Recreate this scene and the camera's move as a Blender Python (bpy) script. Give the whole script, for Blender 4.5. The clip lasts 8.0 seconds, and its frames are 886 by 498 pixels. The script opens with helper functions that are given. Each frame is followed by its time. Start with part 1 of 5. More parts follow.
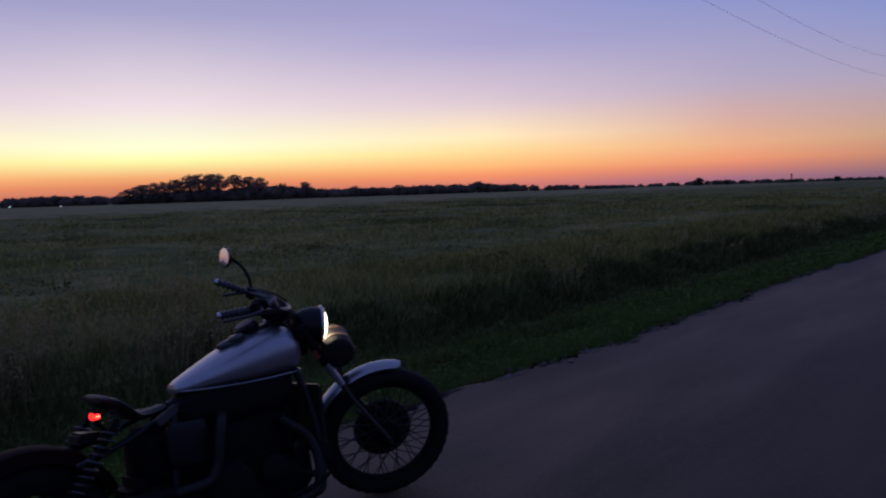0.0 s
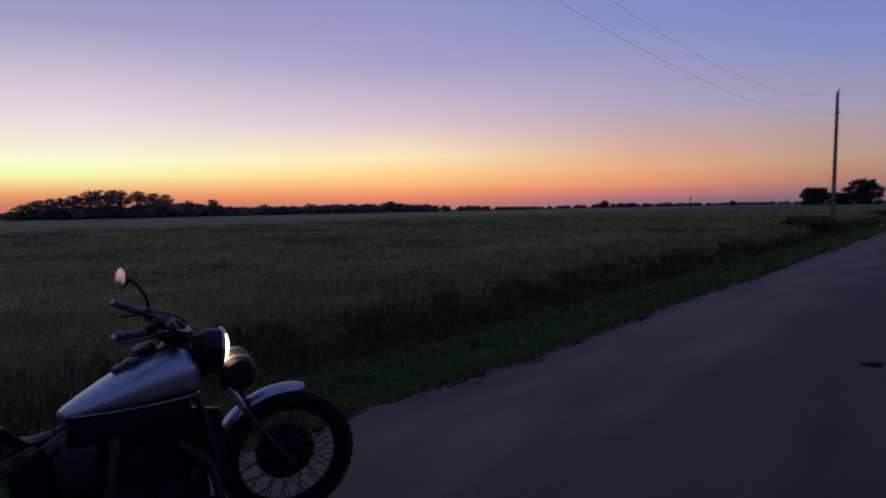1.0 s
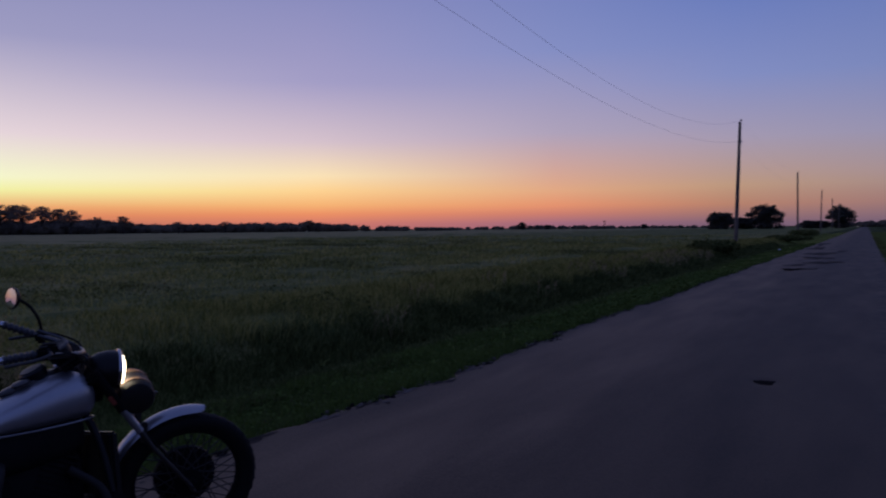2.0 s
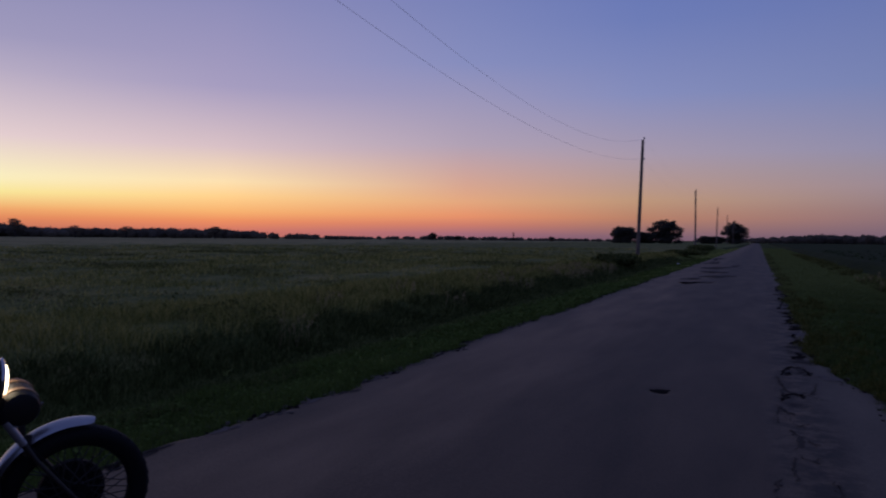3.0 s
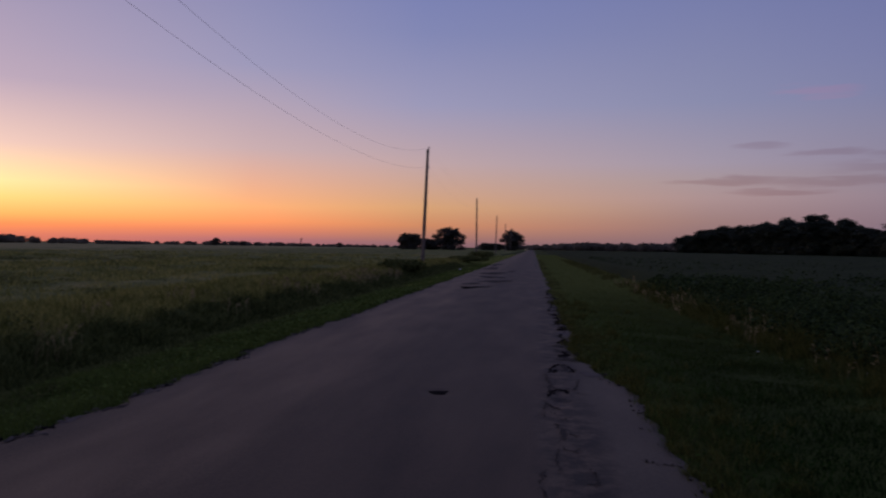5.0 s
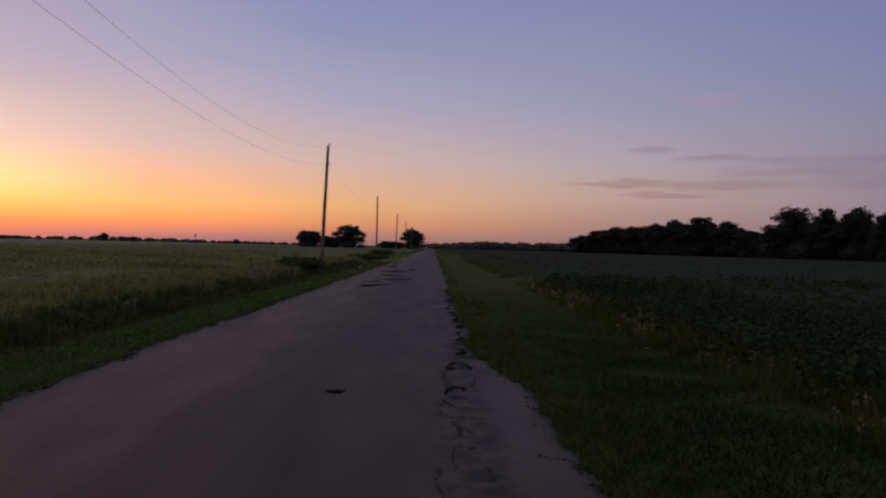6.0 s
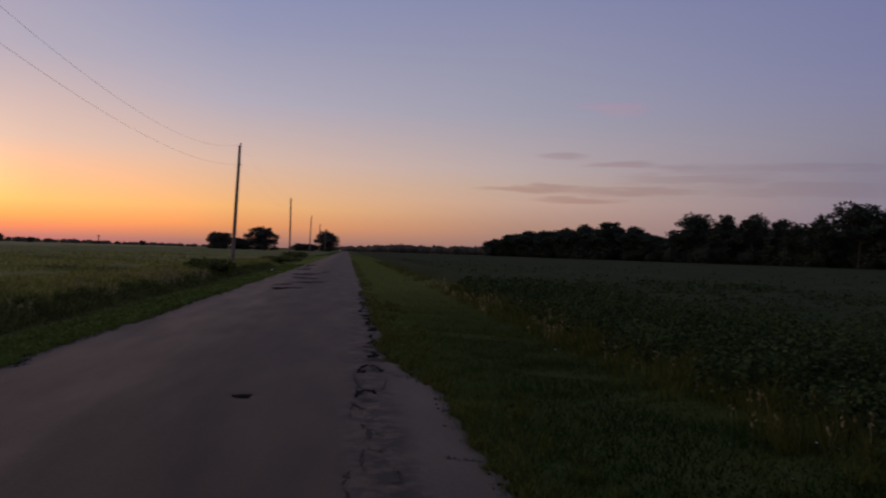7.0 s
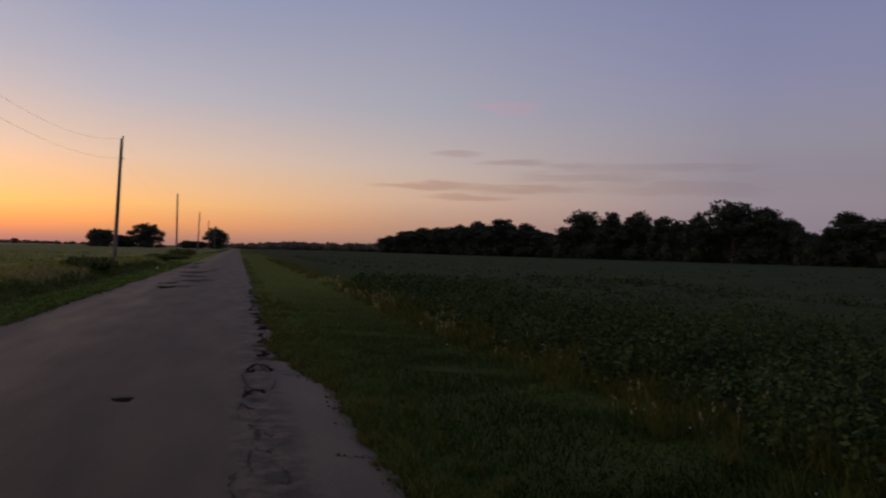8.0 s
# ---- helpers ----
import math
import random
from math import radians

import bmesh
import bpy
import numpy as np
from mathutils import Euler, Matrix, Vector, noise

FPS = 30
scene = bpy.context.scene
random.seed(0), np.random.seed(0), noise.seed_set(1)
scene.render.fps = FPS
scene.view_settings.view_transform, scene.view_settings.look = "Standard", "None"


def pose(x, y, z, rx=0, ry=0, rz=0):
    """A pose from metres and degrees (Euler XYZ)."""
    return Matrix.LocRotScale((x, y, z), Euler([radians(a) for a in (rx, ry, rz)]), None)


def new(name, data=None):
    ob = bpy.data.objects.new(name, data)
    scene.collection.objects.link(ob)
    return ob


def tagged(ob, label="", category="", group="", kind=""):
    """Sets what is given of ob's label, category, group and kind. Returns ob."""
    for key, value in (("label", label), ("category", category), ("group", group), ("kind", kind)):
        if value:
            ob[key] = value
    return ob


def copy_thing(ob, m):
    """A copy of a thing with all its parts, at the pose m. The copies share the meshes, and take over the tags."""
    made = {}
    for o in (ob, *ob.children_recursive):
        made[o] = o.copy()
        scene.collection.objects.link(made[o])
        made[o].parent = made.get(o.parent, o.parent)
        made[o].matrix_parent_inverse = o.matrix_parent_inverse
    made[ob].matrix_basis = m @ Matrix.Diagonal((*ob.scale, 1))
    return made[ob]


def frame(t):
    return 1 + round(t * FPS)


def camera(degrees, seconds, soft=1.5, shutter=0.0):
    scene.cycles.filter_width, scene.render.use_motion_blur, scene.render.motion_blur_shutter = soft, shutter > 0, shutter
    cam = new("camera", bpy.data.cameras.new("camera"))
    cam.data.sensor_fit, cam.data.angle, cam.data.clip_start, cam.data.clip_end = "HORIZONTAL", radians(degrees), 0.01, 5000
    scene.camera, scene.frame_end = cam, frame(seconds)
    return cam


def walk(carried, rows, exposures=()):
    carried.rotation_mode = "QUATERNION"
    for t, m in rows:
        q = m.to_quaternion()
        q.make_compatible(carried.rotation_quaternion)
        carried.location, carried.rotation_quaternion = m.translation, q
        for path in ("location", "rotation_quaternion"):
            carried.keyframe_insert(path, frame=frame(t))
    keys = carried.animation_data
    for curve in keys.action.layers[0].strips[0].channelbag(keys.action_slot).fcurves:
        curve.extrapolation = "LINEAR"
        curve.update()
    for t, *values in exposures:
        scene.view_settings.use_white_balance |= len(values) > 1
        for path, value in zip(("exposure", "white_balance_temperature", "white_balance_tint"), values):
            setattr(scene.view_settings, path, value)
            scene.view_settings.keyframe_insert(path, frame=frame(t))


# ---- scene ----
# a handheld phone at a standing person's eye height, turning to the right on the spot
cam = camera(58.28, 8.0, soft=2.0, shutter=0.5)
ROWS = [
    (0.0, -0.307, -0.052, 1.550, 40.32, -4.12, -1.83),
    (0.5, -0.288, -0.049, 1.556, 37.00, -3.39, -1.37),
    (1.0, -0.261, -0.055, 1.557, 33.93, -2.85, -1.17),
    (1.5, -0.210, -0.065, 1.566, 31.12, -2.11, -0.95),
    (3.0, -0.140, -0.067, 1.566, 21.64, -0.77, 0.55),
    (3.5, -0.133, -0.071, 1.569, 18.57, -0.65, 0.77),
    (4.0, -0.120, -0.067, 1.564, 15.25, -0.28, 0.78),
    (4.5, -0.100, -0.047, 1.562, 10.78, -0.12, 0.78),
    (6.0, -0.073, 0.008, 1.555, -0.72, -0.14, 1.40),
    (6.5, -0.055, 0.020, 1.555, -3.72, 0.16, 1.72),
    (7.0, -0.034, 0.021, 1.547, -6.84, 0.24, 1.71),
    (7.5, -0.016, 0.014, 1.547, -10.80, 0.38, 1.73),
    (8.0, -0.000, 0.000, 1.544, -14.45, 0.22, 1.48),
]
# the phone warms and brightens its picture as it turns away from the afterglow: seconds, stops, kelvin, tint
EXPOSURES = [(0.0, -0.13, 5090, 8), (1.5, -0.27, 5080, 8), (3.0, -0.29, 5350, 9), (3.5, -0.2, 5950, 9), (4.0, -0.26, 6130, 9), (4.5, -0.16, 6300, 10), (6.25, 0.31, 7850, 3), (7.5, 0.39, 8950, -3), (8.0, 0.53, 9400, -5)]
walk(cam, [(t, pose(x, y, z, 90 + pitch, 0, yaw) @ pose(0, 0, 0, 0, 0, roll)) for t, x, y, z, yaw, pitch, roll in ROWS], EXPOSURES)


# ---- the dusk sky: afterglow in the west-north-west, the sun already set ----
def lin(r, g, b, k=1.0):
    """A display colour (0 to 255) as linear light."""
    return tuple(k * ((v / 255 / 12.92) if v < 10.3 else ((v / 255 + 0.055) / 1.055) ** 2.4) for v in (r, g, b))


GLOW_AZ = -60.0
# sky colours up from the horizon: (elevation, display colour)
SKY_GLOW = [(-3, (120, 80, 66)), (0.3, (218, 124, 90)), (1.0, (251, 147, 90)), (1.6, (273, 183, 105)), (2.7, (288, 266, 160)), (3.5, (292, 272, 200)), (6.3, (273, 235, 215)), (12.4, (190, 173, 191)), (20, (150, 144, 178)), (32, (122, 122, 160))]
SKY_BESIDE = [(-3, (110, 74, 66)), (0.4, (235, 128, 100)), (1.1, (268, 155, 93)), (1.75, (281, 194, 108)), (2.8, (292, 228, 138)), (3.8, (290, 244, 173)), (6.2, (248, 209, 196)), (10.3, (192, 171, 191)), (20, (140, 138, 178)), (32, (118, 120, 160))]
SKY_NORTHWEST = [(-3, (95, 67, 71)), (0.3, (176, 112, 118)), (1, (228, 133, 103)), (1.6, (257, 156, 102)), (2.65, (255, 179, 122)), (6.7, (201, 173, 177)), (12.4, (155, 152, 186)), (20, (126, 130, 176)), (32, (112, 116, 160))]
SKY_ROADWARD = [(-3, (88, 65, 74)), (0.2, (140, 102, 109)), (1.5, (203, 136, 100)), (2.8, (211, 160, 118)), (6, (187, 162, 166)), (10.1, (152, 150, 183)), (15, (127, 133, 178)), (20, (112, 121, 175)), (32, (104, 111, 162))]
SKY_NORTH = [(-3, (76, 63, 76)), (0.5, (132, 105, 113)), (2, (154, 123, 122)), (3.6, (168, 142, 144)), (4.8, (164, 146, 152)), (6, (158, 147, 165)), (10.1, (134, 137, 171)), (20, (106, 115, 167)), (32, (100, 107, 157))]
SKY_EAST_NORTH = [(-3, (66, 62, 84)), (1, (111, 102, 131)), (3.9, (118, 112, 140)), (5.5, (115, 111, 140)), (8, (116, 116, 149)), (10.8, (111, 114, 157)), (12.8, (106, 111, 159)), (19, (96, 104, 155)), (32, (94, 101, 148))]
SKY_BEHIND = [(-3, (56, 58, 78)), (0, (84, 84, 112)), (4, (98, 94, 124)), (9, (102, 102, 138)), (16, (96, 102, 146)), (32, (92, 98, 144))]
# each with its angle from the glow
SKY = [(2, SKY_GLOW), (23, SKY_BESIDE), (40, SKY_NORTHWEST), (52, SKY_ROADWARD), (72, SKY_NORTH), (95, SKY_EAST_NORTH), (150, SKY_BEHIND)]
ZENITH = (98, 102, 146)
# wisps of cloud in the north: azimuth, elevation, half width, half height in degrees, strength
CLOUDS = [(13.2, 4.75, 4.0, 0.34, 1.0), (19.5, 4.62, 5.5, 0.36, 0.8), (16.4, 3.95, 3.2, 0.22, 0.9), (19.3, 6.5, 2.6, 0.32, 0.8), (15.2, 7.05, 1.8, 0.22, 0.7), (24.5, 5.5, 5.0, 0.5, 0.55), (29.5, 6.2, 7.5, 0.3, 0.45), (31, 4.7, 6.0, 0.5, 0.4), (23.5, 6.35, 2.2, 0.22, 0.6)]
PINK_CLOUD = (18.6, 10.4, 2.6, 0.42)

world = bpy.data.worlds.new("dusk_sky")
scene.world = world
world.use_nodes = True


def build_sky(nt):
    nt.nodes.clear()
    N, L = nt.nodes.new, nt.links.new
    out, bg, tc = N("ShaderNodeOutputWorld"), N("ShaderNodeBackground"), N("ShaderNodeTexCoord")
    sep = N("ShaderNodeSeparateXYZ")
    L(tc.outputs["Generated"], sep.inputs[0])

    def math_node(op, a, b=None):
        m = N("ShaderNodeMath")
        m.operation = op
        for i, v in enumerate((a, b)):
            if v is None:
                continue
            if isinstance(v, (int, float)):
                m.inputs[i].default_value = v
            else:
                L(v, m.inputs[i])
        return m.outputs[0]

    def ranged(v, a, b, kind="LINEAR"):
        m = N("ShaderNodeMapRange")
        m.interpolation_type = kind
        m.inputs["From Min"].default_value, m.inputs["From Max"].default_value = a, b
        L(v, m.inputs["Value"])
        return m.outputs[0]

    up = ranged(sep.outputs["Z"], -0.06, 0.54)
    azimuth = math_node("ARCTAN2", sep.outputs["X"], sep.outputs["Y"])
    turn = math_node("SUBTRACT", azimuth, radians(GLOW_AZ))
    away = math_node("ARCCOSINE", math_node("COSINE", turn))

    def ramp(stops, gain):
        r = N("ShaderNodeValToRGB")
        e = r.color_ramp.elements
        while len(e) > 1:
            e.remove(e[-1])
        for i, (deg, col) in enumerate(stops):
            at = (math.sin(radians(deg)) + 0.06) / 0.6
            el = e[0] if i == 0 else e.new(at)
            el.position, el.color = at, (*lin(*col, gain), 1)
        L(up, r.inputs[0])
        return r.outputs[0]

    def mix(f, a, b, kind="MIX"):
        m = N("ShaderNodeMix")
        m.data_type, m.blend_type = "RGBA", kind
        for v, k in ((f, "Factor"), (a, "A"), (b, "B")):
            if isinstance(v, tuple):
                m.inputs[k].default_value = (*v, 1)
            else:
                L(v, m.inputs[k])
        return m.outputs["Result"]

    gains = [0.95, 1.0, 1.03, 1.05, 1.05, 1.05, 1.05]
    sky = ramp(SKY[0][1], gains[0])
    for (a, _), (b, stops), gain in zip(SKY, SKY[1:], gains[1:]):
        sky = mix(ranged(away, radians(a), radians(b)), sky, ramp(stops, gain))
    sky = mix(ranged(sep.outputs["Z"], 0.5, 1.0), sky, lin(*ZENITH))

    # clouds: drawn-out ellipses with ragged rims
    wob = N("ShaderNodeTexNoise")
    wob.inputs["Scale"].default_value, wob.inputs["Detail"].default_value = 9, 5
    stretch = N("ShaderNodeVectorMath")
    stretch.operation = "MULTIPLY"
    stretch.inputs[1].default_value = (1.5, 1.5, 14)
    L(tc.outputs["Generated"], stretch.inputs[0])
    L(stretch.outputs[0], wob.inputs["Vector"])
    rough = math_node("MULTIPLY", math_node("SUBTRACT", wob.outputs[0], 0.5), 3.6)

    def wisp(az, el, w, h):
        u = math_node("DIVIDE", math_node("SUBTRACT", azimuth, radians(az)), radians(w))
        v = math_node("DIVIDE", math_node("SUBTRACT", sep.outputs["Z"], math.sin(radians(el))), radians(h))
        v = math_node("ADD", v, rough)
        d = math_node("ADD", math_node("MULTIPLY", u, u), math_node("MULTIPLY", v, v))
        inside = N("ShaderNodeMapRange")
        inside.interpolation_type = "SMOOTHSTEP"
        inside.inputs["From Min"].default_value, inside.inputs["From Max"].default_value = 1.6, 0.0
        L(d, inside.inputs["Value"])
        return inside.outputs[0]

    cover = None
    for az, el, w, h, k in CLOUDS:
        c = math_node("MULTIPLY", wisp(az, el, w, h), k)
        cover = c if cover is None else math_node("MAXIMUM", cover, c)
    sky = mix(cover, sky, mix(math_node("ADD", cover, 1.0), sky, (0.83, 0.75, 0.76), "MULTIPLY"))
    sky = mix(math_node("MULTIPLY", wisp(*PINK_CLOUD), 0.9), sky, mix(math_node("ADD", cover, 1.0), sky, (1.22, 0.96, 0.96), "MULTIPLY"))
    L(sky, bg.inputs["Color"])
    bg.inputs["Strength"].default_value = 1.0
    L(bg.outputs[0], out.inputs["Surface"])


build_sky(world.node_tree)

# ---- materials ----
def material(name, base, rough=0.8, metal=0.0, spread=0.25, scale=8.0, bump=0.0, fine=60.0, island=0.0, tint=None, spec=0.5, coat=0.0, thin=0.0):
    """A procedural surface: two scales of noise vary the colour, a third gives relief. island: variation from piece to piece."""
    m = bpy.data.materials.new(name)
    m.use_nodes = True
    nt = m.node_tree
    N, L = nt.nodes.new, nt.links.new
    b = nt.nodes["Principled BSDF"]
    b.inputs["Roughness"].default_value, b.inputs["Metallic"].default_value = rough, metal
    b.inputs["Specular IOR Level"].default_value = spec
    b.inputs["Coat Weight"].default_value = coat
    tc = N("ShaderNodeTexCoord")
    dark = tuple(v * (1 - spread) for v in base)
    light = tint or tuple(min(1, v * (1 + spread)) for v in base)
    fac = None
    for s, w in ((scale, 0.6), (fine, 0.4)):
        n = N("ShaderNodeTexNoise")
        n.inputs["Scale"].default_value, n.inputs["Detail"].default_value = s, 4
        L(tc.outputs["Object"], n.inputs["Vector"])
        k = N("ShaderNodeMath")
        k.operation = "MULTIPLY"
        k.inputs[1].default_value = w
        L(n.outputs[0], k.inputs[0])
        if fac is None:
            fac = k.outputs[0]
        else:
            a = N("ShaderNodeMath")
            L(fac, a.inputs[0])
            L(k.outputs[0], a.inputs[1])
            fac = a.outputs[0]
    if island:
        g = N("ShaderNodeNewGeometry")
        k = N("ShaderNodeMath")
        k.operation = "MULTIPLY_ADD"
        k.inputs[1].default_value, k.inputs[2].default_value = island, -island / 2
        L(g.outputs["Random Per Island"], k.inputs[0])
        a = N("ShaderNodeMath")
        L(fac, a.inputs[0])
        L(k.outputs[0], a.inputs[1])
        fac = a.outputs[0]
    r = N("ShaderNodeMapRange")
    r.inputs["From Min"].default_value, r.inputs["From Max"].default_value = 0.3, 0.7
    L(fac, r.inputs["Value"])
    mx = N("ShaderNodeMix")
    mx.data_type = "RGBA"
    mx.inputs["A"].default_value, mx.inputs["B"].default_value = (*dark, 1), (*light, 1)
    L(r.outputs[0], mx.inputs["Factor"])
    L(mx.outputs["Result"], b.inputs["Base Color"])
    if thin:
        t, w = N("ShaderNodeBsdfTranslucent"), N("ShaderNodeMixShader")
        w.inputs[0].default_value = thin
        L(mx.outputs["Result"], t.inputs["Color"])
        L(b.outputs[0], w.inputs[1])
        L(t.outputs[0], w.inputs[2])
        L(w.outputs[0], nt.nodes["Material Output"].inputs["Surface"])
    if bump:
        n = N("ShaderNodeTexNoise")
        n.inputs["Scale"].default_value, n.inputs["Detail"].default_value = fine, 5
        L(tc.outputs["Object"], n.inputs["Vector"])
        bp = N("ShaderNodeBump")
        bp.inputs["Strength"].default_value, bp.inputs["Distance"].default_value = min(1, bump), 0.02
        L(n.outputs[0], bp.inputs["Height"])
        L(bp.outputs[0], b.inputs["Normal"])
    return m


def glowing(name, colour, strength):
    m = bpy.data.materials.new(name)
    m.use_nodes = True
    b = m.node_tree.nodes["Principled BSDF"]
    b.inputs["Base Color"].default_value = (*colour, 1)
    b.inputs["Emission Color"].default_value, b.inputs["Emission Strength"].default_value = (*colour, 1), strength
    return m


SOIL = material("field_ground", (0.055, 0.075, 0.018), 0.95, spread=0.5, scale=0.35, fine=9, bump=0.8, tint=(0.068, 0.085, 0.02), spec=0.03)


def worn_asphalt():
    """Old asphalt: wheel tracks worn paler along the road, a darker crown between them, blotches and grit."""
    m = material("old_asphalt", (0.104, 0.074, 0.045), 0.8, spread=0.55, scale=1.7, fine=60, bump=0.12, spec=0.3)
    nt = m.node_tree
    N, L = nt.nodes.new, nt.links.new
    for node in list(nt.nodes):
        if node.type == "TEX_NOISE" and node.inputs["Scale"].default_value < 5:
            along = N("ShaderNodeVectorMath")
            along.operation = "MULTIPLY"
            along.inputs[1].default_value = (1, 0.22, 1)
            L(node.inputs["Vector"].links[0].from_socket, along.inputs[0])
            L(along.outputs[0], node.inputs["Vector"])
    base = nt.nodes["Principled BSDF"].inputs["Base Color"]
    tc, sep, n = N("ShaderNodeTexCoord"), N("ShaderNodeSeparateXYZ"), N("ShaderNodeTexNoise")
    stretch = N("ShaderNodeVectorMath")
    stretch.operation = "MULTIPLY"
    stretch.inputs[1].default_value = (1.6, 0.16, 1)
    L(tc.outputs["Object"], sep.inputs[0])
    L(tc.outputs["Object"], stretch.inputs[0])
    L(stretch.outputs[0], n.inputs["Vector"])
    n.inputs["Scale"].default_value, n.inputs["Detail"].default_value = 1.5, 6
    wob, at, r, mul = N("ShaderNodeMath"), N("ShaderNodeMapRange"), N("ShaderNodeValToRGB"), N("ShaderNodeMix")
    wob.operation = "MULTIPLY_ADD"
    wob.inputs[1].default_value = 1.5
    L(n.outputs[0], wob.inputs[0])
    L(sep.outputs["X"], wob.inputs[2])
    at.inputs["From Min"].default_value, at.inputs["From Max"].default_value = -3.6, 1.8
    L(wob.outputs[0], at.inputs["Value"])
    e = r.color_ramp.elements
    for i, (x, k) in enumerate(((-4.1, 0.9), (-3.4, 1.25), (-2.6, 1.15), (-1.9, 0.8), (-1.2, 0.6), (-0.5, 0.68), (0.0, 0.74), (0.35, 0.98), (1.1, 0.94))):
        p = min(1, max(0, (x + 0.65 + 3.6) / 5.4))
        el = e[i] if i < 2 else e.new(p)
        w = 1.0 if x < 0.2 else 0.9
        el.position, el.color = p, (k * 0.51 * w, k * 0.48, k * 0.46 / w, 1)
    L(at.outputs[0], r.inputs[0])
    mul.data_type, mul.blend_type = "RGBA", "MULTIPLY"
    mul.inputs["Factor"].default_value = 1.0
    L(base.links[0].from_socket, mul.inputs["A"])
    L(r.outputs[0], mul.inputs["B"])
    # the broken strip along the joint of the widened edge: mottled dark and pale
    spots, band, near_band = N("ShaderNodeTexNoise"), N("ShaderNodeMapRange"), N("ShaderNodeMapRange")
    spots.inputs["Scale"].default_value, spots.inputs["Detail"].default_value, spots.inputs["Roughness"].default_value = 3.2, 7, 0.7
    L(tc.outputs["Object"], spots.inputs["Vector"])
    off = N("ShaderNodeMath")
    off.operation = "MULTIPLY_ADD"
    off.inputs[1].default_value, off.inputs[2].default_value = 0.5, -0.25
    L(n.outputs[0], off.inputs[0])
    shift, dist = N("ShaderNodeMath"), N("ShaderNodeMath")
    L(sep.outputs["X"], shift.inputs[0])
    L(off.outputs[0], shift.inputs[1])
    dist.operation = "SUBTRACT"
    dist.inputs[1].default_value = 0.24
    L(shift.outputs[0], dist.inputs[0])
    away = N("ShaderNodeMath")
    away.operation = "ABSOLUTE"
    L(dist.outputs[0], away.inputs[0])
    band.inputs["From Min"].default_value, band.inputs["From Max"].default_value = 0.34, 0.08
    L(away.outputs[0], band.inputs["Value"])
    near_band.inputs["From Min"].default_value, near_band.inputs["From Max"].default_value = 0.44, 0.57
    L(spots.outputs[0], near_band.inputs["Value"])
    tone = N("ShaderNodeMix")
    tone.data_type = "RGBA"
    tone.inputs["A"].default_value, tone.inputs["B"].default_value = (0.38, 0.36, 0.35, 1), (1.15, 1.08, 1.0, 1)
    L(near_band.outputs[0], tone.inputs["Factor"])
    spotted = N("ShaderNodeMix")
    spotted.data_type, spotted.blend_type = "RGBA", "MULTIPLY"
    L(band.outputs[0], spotted.inputs["Factor"])
    L(mul.outputs["Result"], spotted.inputs["A"])
    L(tone.outputs["Result"], spotted.inputs["B"])
    mul = spotted
    gain = N("ShaderNodeMix")
    gain.data_type, gain.blend_type = "RGBA", "ADD"
    gain.inputs["Factor"].default_value = 1.0
    L(mul.outputs["Result"], gain.inputs["A"])
    L(mul.outputs["Result"], gain.inputs["B"])
    L(gain.outputs["Result"], base)
    return m


ASPHALT = worn_asphalt()
POLE_WOOD = material("weathered_pole", (0.16, 0.125, 0.1), 0.9, spread=0.4, scale=2, fine=40, bump=0.5)
WIRE = material("dull_wire", (0.45, 0.45, 0.47), 0.5, metal=0.5)
WIRE_GREY = material("weathered_aluminium_wire", (0.7, 0.68, 0.72), 0.6, spread=0.15, scale=2)
CERAMIC = material("brown_ceramic", (0.09, 0.06, 0.05), 0.3)
BARK = material("bark", (0.036, 0.03, 0.026), 0.95, spread=0.4, scale=3, fine=25, bump=0.6)
LEAVES = material("tree_leaves", (0.031, 0.041, 0.024), 0.7, spread=0.4, scale=0.4, fine=3, island=0.5, spec=0.2)
# leaves of the horizon trees, paled so the colour carries the aerial haze
HAZED_LEAVES = material("hazed_far_leaves", (0.23, 0.2, 0.155), 0.8, spread=0.3, scale=0.1, fine=1, island=0.4, spec=0.05, thin=0.65)
SHORT_GRASS = material("short_grass", (0.1, 0.142, 0.03), 0.85, spread=0.4, scale=0.7, fine=5, island=0.35, tint=(0.132, 0.185, 0.044), spec=0.03, thin=0.3)
DITCH_GRASS = material("ditch_grass", (0.0912, 0.113, 0.0336), 0.85, spread=0.5, scale=0.4, fine=4, island=0.5, tint=(0.154, 0.17, 0.0528), spec=0.03, thin=0.12)


